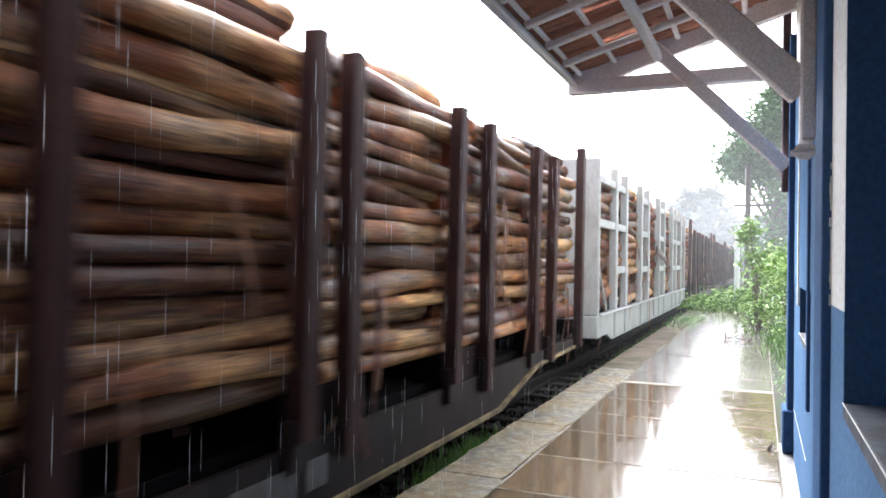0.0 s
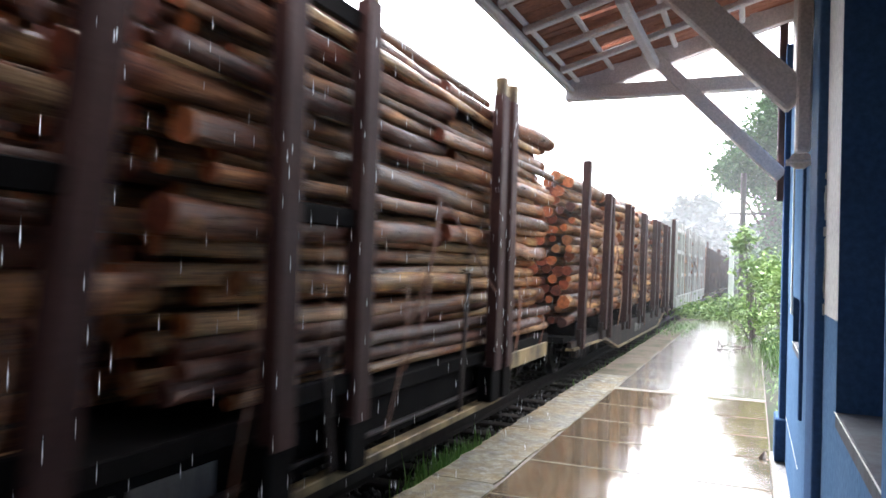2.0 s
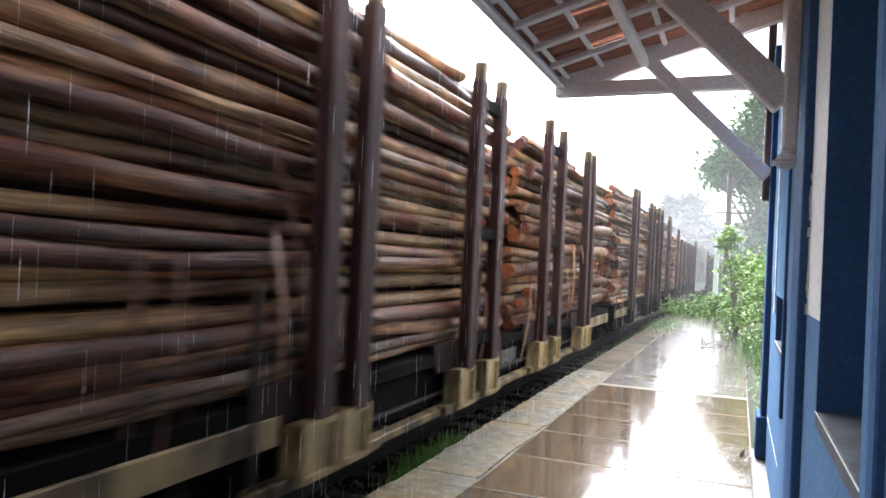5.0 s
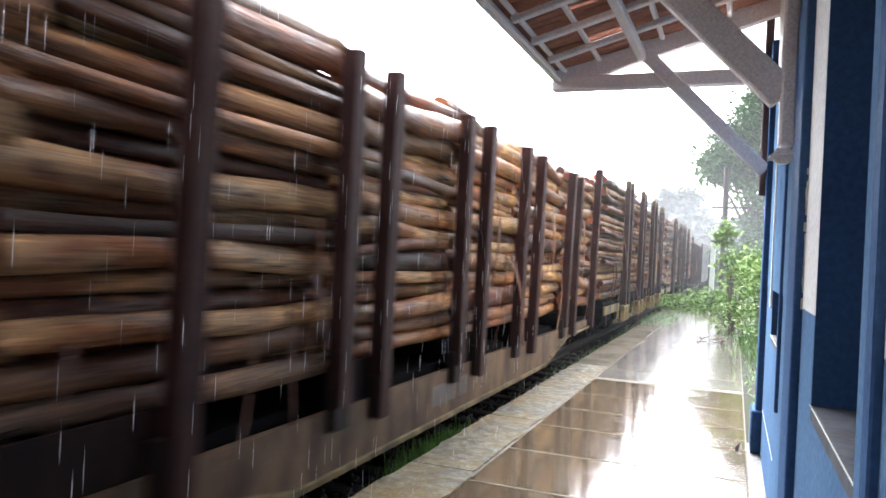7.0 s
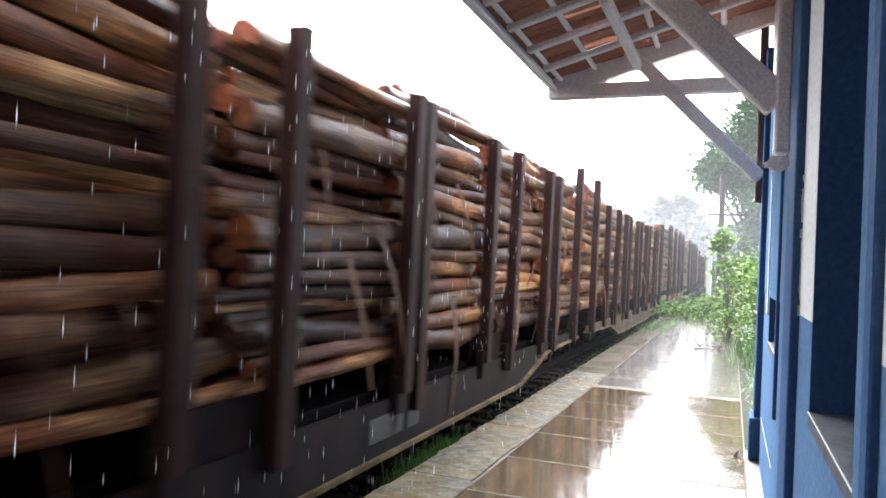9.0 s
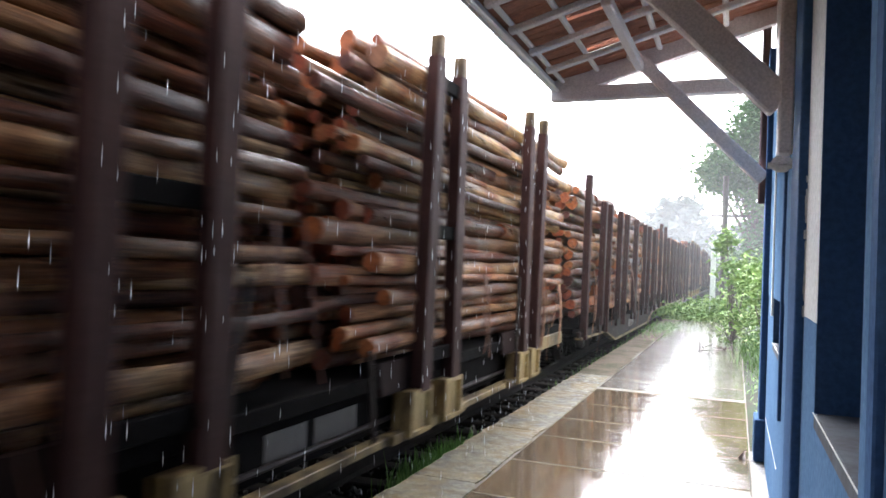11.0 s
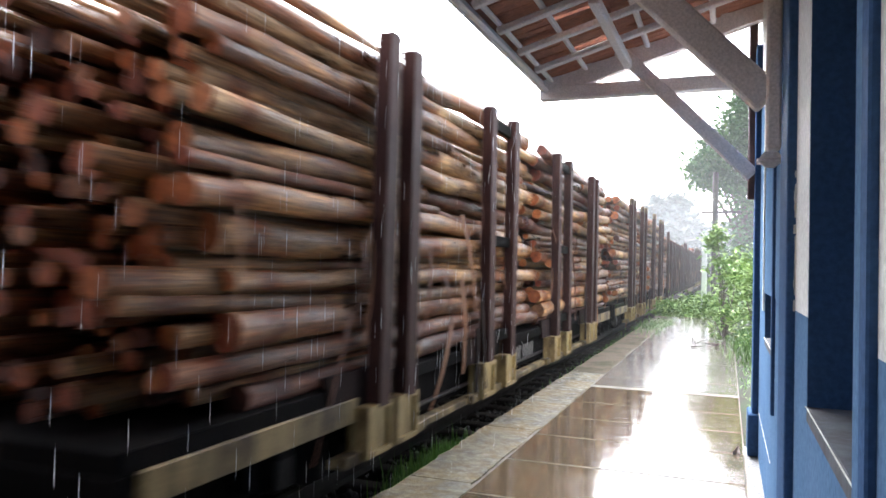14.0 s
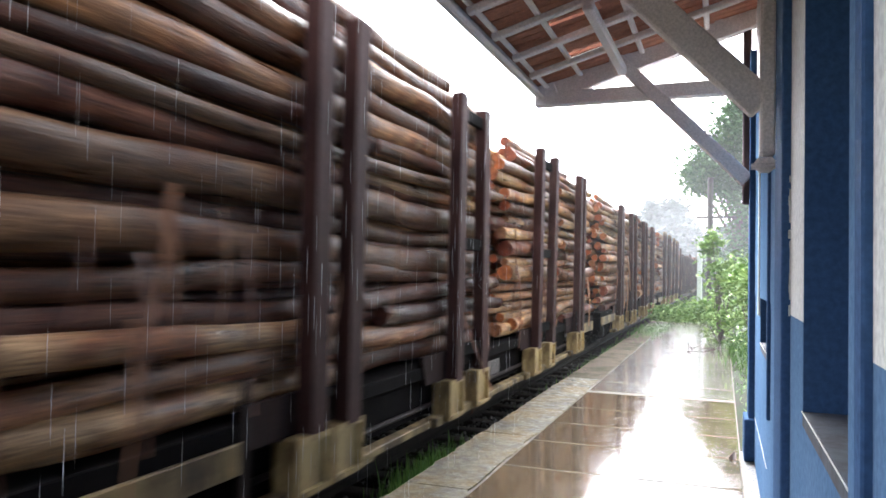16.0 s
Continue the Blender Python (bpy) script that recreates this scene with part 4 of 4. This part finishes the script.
# ---- plants ----
def leaves(name, mat, pts, size, seed, droop=0.3):
    """Small folded leaves, one at each place."""
    rnd = np.random.RandomState(seed)
    vs, fs = [], []
    for i, p in enumerate(pts):
        q = Euler((rnd.uniform(-1, 1), rnd.uniform(-1, 1), rnd.uniform(0, 6.28))).to_matrix()
        s = size * rnd.uniform(0.6, 1.3)
        for a in ((0, -1, 0), (0.42, -0.2, 0.14), (0, 0.9, -droop), (-0.42, -0.2, 0.14), (0, -0.2, 0)):
            vs.append(tuple(np.array(q @ Vector(a)) * s + p))
        k = i * 5
        fs += [(k, k + 1, k + 4), (k + 1, k + 2, k + 4), (k + 4, k + 2, k + 3), (k, k + 4, k + 3)]
    me = bpy.data.meshes.new(name)
    me.from_pydata(vs, [], fs)
    me.materials.append(mat)
    return me


def cluster(n, centre, spread, seed, clumps=14, tight=0.32):
    rnd = np.random.RandomState(seed)
    cs = rnd.normal(0, 1, (clumps, 3))
    cs = cs / np.linalg.norm(cs, axis=1)[:, None] * rnd.uniform(0.25, 1.0, (clumps, 1))
    pts = cs[rnd.randint(0, clumps, n)] + rnd.normal(0, tight * (14 / clumps) ** 0.5, (n, 3)) * np.array((1, 1, 0.7))
    return pts * np.array(spread) + np.array(centre)


def limb(bm, p, q, r0, r1, n=6):
    p, q = Vector(p), Vector(q)
    rot = (q - p).to_track_quat("Z", "Y").to_matrix()
    a, b = [], []
    for k in range(n):
        d = Vector((math.cos(k / n * 6.2832), math.sin(k / n * 6.2832), 0))
        a.append(bm.verts.new(p + rot @ (d * r0)))
        b.append(bm.verts.new(q + rot @ (d * r1)))
    for k in range(n):
        bm.faces.new((a[k], a[(k + 1) % n], b[(k + 1) % n], b[k]))


def plant(name, at, crowns, mat, size, n, seed, label, category, trunk_r=0.05, stems=5, clumps=14):
    t = thing(name, at, label, category)
    bm = bmesh.new()
    rnd = random.Random(seed)
    for c, s in crowns:
        for k in range(stems):
            e = [c[i] + rnd.uniform(-0.6, 0.6) * s[i] for i in range(3)]
            mid = [e[0] * 0.4 + rnd.uniform(-0.1, 0.1), e[1] * 0.4, e[2] * 0.55]
            limb(bm, (0, 0, 0), mid, trunk_r, trunk_r * 0.6)
            limb(bm, mid, e, trunk_r * 0.6, trunk_r * 0.15)
    part("trunk", finish(bm, "trunk", TRUNK), t)
    pts = np.concatenate([cluster(n // len(crowns), c, s, seed + i, clumps) for i, (c, s) in enumerate(crowns)])
    pts = pts[pts[:, 2] > 0.02]
    part("crown", leaves("crown", mat, pts, size, seed), t)
    return t


plant("bush", (0.72, 15.6, -0.1), (((0, 0, 0.75), (0.65, 1.0, 0.7)), ((-0.3, 0.3, 1.6), (0.45, 0.8, 0.5)), ((0.15, 0.2, 2.2), (0.3, 0.6, 0.35))), LEAF, 0.075, 1250, 1, "bright green leafy bush beside the platform", "bush", 0.02, 7, 40)
plant("bush", (-0.05, 19.5, -0.1), (((0.1, 0, 0.65), (0.7, 1.2, 0.55)), ((0.05, 0, 1.7), (0.5, 0.9, 0.6)), ((-0.25, 0.2, 2.5), (0.3, 0.5, 0.35))), LEAF, 0.085, 1200, 2, "bright green leafy bush beside the platform", "bush", 0.02, 7, 40)
plant("bush", (1.2, 24, -0.1), (((0, 0, 1.4), (1.4, 1.6, 1.3)),), LEAF, 0.12, 2200, 3, "bright green leafy bush beside the platform", "bush", 0.03)
plant("weeds", (-1.7, 31, -0.5), (((0, 0, 0.5), (1.3, 2.5, 0.55)),), LEAF, 0.11, 2200, 4, "low green weeds past the platform end", "weeds", 0.02)
plant("weeds", (-0.5, 28.3, -0.4), (((0, 0, 0.5), (1.3, 1.6, 0.55)),), LEAF, 0.1, 2200, 5, "low green weeds past the platform end", "weeds", 0.02)
plant("tree", (2.7, 90, -0.6), (((1.4, 0, 20.2), (4.0, 4.4, 3.2)), ((-1.4, 0, 16.8), (3.4, 4.0, 3.4)), ((-3.9, 0, 13.0), (2.8, 4.0, 2.6)), ((2.0, 0, 15.0), (4.6, 5.0, 4.2)), ((1.2, 0, 9.6), (4.2, 5.0, 4.4)), ((3.5, 0, 5.6), (4.6, 5.0, 4.2))), TREELEAF, 0.36, 36000, 6, "tall green tree behind the platform in the rain", "tree", 0.32, 4, 11)
plant("far_tree", (-8.2, 118, -0.6), (((0, 0, 7.0), (6.5, 6, 5.5)),), HAZEDLEAF, 1.2, 9000, 7, "distant tree with rain haze in its grey leaf colour", "tree", 0.4, 4, 40)
plant("far_tree", (2, 108, -0.6), (((0, 0, 4.5), (9.0, 6, 3.5)),), HAZEDLEAF, 1.0, 8000, 8, "distant tree with rain haze in its grey leaf colour", "tree", 0.4, 4, 40)


def grass_tuft(at, n, spread, height, seed):
    rnd = random.Random(seed)
    vs, fs = [], []
    for i in range(n):
        x, y, a = rnd.gauss(0, spread[0]), rnd.gauss(0, spread[1]), rnd.uniform(0, 6.28)
        h, w, l = height * rnd.uniform(0.4, 1.2), 0.006, rnd.uniform(0.02, 0.12)
        dx, dy = math.cos(a), math.sin(a)
        k = len(vs)
        vs += [(x - dy * w, y + dx * w, 0), (x + dy * w, y - dx * w, 0), (x + dx * l * 0.4 + dy * w, y + dy * l * 0.4 - dx * w, h * 0.6), (x + dx * l * 0.4 - dy * w, y + dy * l * 0.4 + dx * w, h * 0.6), (x + dx * l, y + dy * l, h)]
        fs += [(k, k + 1, k + 2, k + 3), (k + 3, k + 2, k + 4)]
    me = bpy.data.meshes.new("grass_tuft")
    me.from_pydata(vs, [], fs)
    me.materials.append(GRASS)
    g = new("grass_tuft", me)
    g.location = at
    tagged(g, "tuft of wet green grass growing in the ballast", "grass", "grass beside the track", "stuff")


for i, (x, y, n, sx, sy, h) in enumerate(((-2.5, 6.7, 3600, 0.14, 0.42, 0.3), (-2.45, 7.4, 500, 0.1, 0.4, 0.1), (-2.5, 12.5, 200, 0.12, 0.8, 0.2), (-2.5, 15.5, 260, 0.12, 1.2, 0.22),
                                          (-2.5, 20, 400, 0.15, 2.0, 0.25), (-2.4, 26, 500, 0.2, 2.0, 0.3))):
    grass_tuft((x, y, -0.6), n, (sx, sy), h + 0.1, 40 + i)
grass_tuft((-1.9, 22.5, -0.01), 1600, (0.22, 1.6), 0.07, 60)
grass_tuft((-2.55, 18, -0.6), 900, (0.15, 3.0), 0.32, 63)
grass_tuft((0.7, 12.0, -0.03), 2600, (0.18, 2.2), 0.05, 61)
grass_tuft((0.5, 18.0, -0.03), 1600, (0.25, 2.5), 0.16, 62)

# ---- poles ----
pole = thing("utility_pole", (-0.45, 30, -0.6), "weathered grey utility pole with a cross-arm among the trees", "utility pole")
bm = bmesh.new()
limb(bm, (0, 0, 0), (0, 0, 5.9), 0.13, 0.1, 10)
part("shaft", finish(bm, "shaft", POLE), pole)
part("cross_arm", box("cross_arm", POLE, -0.5, 0.9, -0.05, 0.05, 4.35, 4.43), pole)
post = thing("white_post", (-0.78, 29, -0.6), "white painted concrete post beside the track", "post")
part("shaft", box("shaft", WHITE, -0.09, 0.09, -0.09, 0.09, 0, 3.55, 0.03), post)
debris = thing("branch_debris", (-0.45, 16.9, 0.0), "fallen wet twig on the platform", "debris")
bm = bmesh.new()
rnd = random.Random(3)
for k in range(9):
    p = (rnd.uniform(-0.25, 0.25), rnd.uniform(-0.5, 0.5), 0.02)
    limb(bm, p, (p[0] + rnd.uniform(-0.3, 0.3), p[1] + rnd.uniform(-0.4, 0.4), rnd.uniform(0.02, 0.16)), 0.018, 0.008, 5)
part("twig", finish(bm, "twig", DEAD), debris)
leaf = thing("fallen_leaf", (0.1, 7.08, 0.004), "dark fallen leaf on the wet platform", "leaf")
part("blade", leaves("blade", DEAD, np.array([(0, 0, 0.02), (0.06, 0.03, 0.02)]), 0.07, 4), leaf)


# ---- rain ----
falling = []


def rain(name, n, xs, ys, zs, w, h, seed, speed, label):
    """Thin streaks of falling water, upright three-sided slivers."""
    rnd = np.random.RandomState(seed)
    vs, fs = [], []
    for i in range(n):
        x, y, z = (rnd.uniform(*a) for a in (xs, ys, zs))
        ww, hh = w * rnd.uniform(0.6, 1.4), h * rnd.uniform(0.5, 1.5)
        for a in (0.5, 2.6, 4.7):
            vs.append((x + ww * math.cos(a), y + ww * math.sin(a), z))
        vs += [(x, y, z + hh), (x, y, z - hh * 0.3)]
        k = 5 * i
        fs += [(k, k + 1, k + 3), (k + 1, k + 2, k + 3), (k + 2, k, k + 3), (k + 1, k, k + 4), (k + 2, k + 1, k + 4), (k, k + 2, k + 4)]
    me = bpy.data.meshes.new(name)
    me.from_pydata(vs, [], fs)
    me.materials.append(WATER)
    ob = new(name, me)
    falling.append((ob, speed))
    return tagged(ob, label, "rain", "falling rain", "stuff")


rain("roof_drips", 800, (-2.05, -1.8), (1.2, 7.6), (-0.2, 7.5), 0.0025, 0.04, 1, 6.0, "white drops of rain falling off the roof edge")
rain("roof_drips", 170, (-2.5, -1.9), (2.0, 9.0), (-0.2, 7.5), 0.0022, 0.04, 2, 6.0, "white drops of rain falling beside the platform")
# Upright sheets at set distances stand in for haze and lift far darks.
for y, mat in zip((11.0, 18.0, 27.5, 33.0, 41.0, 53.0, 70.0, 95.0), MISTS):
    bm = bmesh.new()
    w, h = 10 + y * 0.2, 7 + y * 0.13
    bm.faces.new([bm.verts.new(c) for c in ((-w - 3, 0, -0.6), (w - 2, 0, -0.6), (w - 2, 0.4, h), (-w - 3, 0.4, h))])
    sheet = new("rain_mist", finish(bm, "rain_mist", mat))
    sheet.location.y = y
    tagged(sheet, "see-through white sheet standing in for rain haze", "mist", "distant rain", "stuff")


# ---- what moves ----
def motions():
    for ob in rolling:
        x, y, z = ob.location
        walk(ob, [(t, pose(x, y + SPEED * t, z)) for t in (0, 4, 8, 12, 16)])
    step = 2 / 30
    for ob, dy in wheels:
        walk(ob, [(k * step, pose(0, dy, 0.42, -math.degrees(SPEED * k * step / 0.42) % 360 - 180)) for k in range(241)])
    for ob, speed in falling:
        rows, t = [(0, pose(0, 0, 0))], 0.53
        while t < 16:
            rows += [(t, pose(0, 0, -speed * (0.53 if len(rows) == 1 else 0.6667))), (t + 1 / 30, pose(0, 0, 0))]
            t += 0.7
        rows.append((16, pose(0, 0, -speed * (16 - rows[-1][0]))))
        walk(ob, rows)


motions()
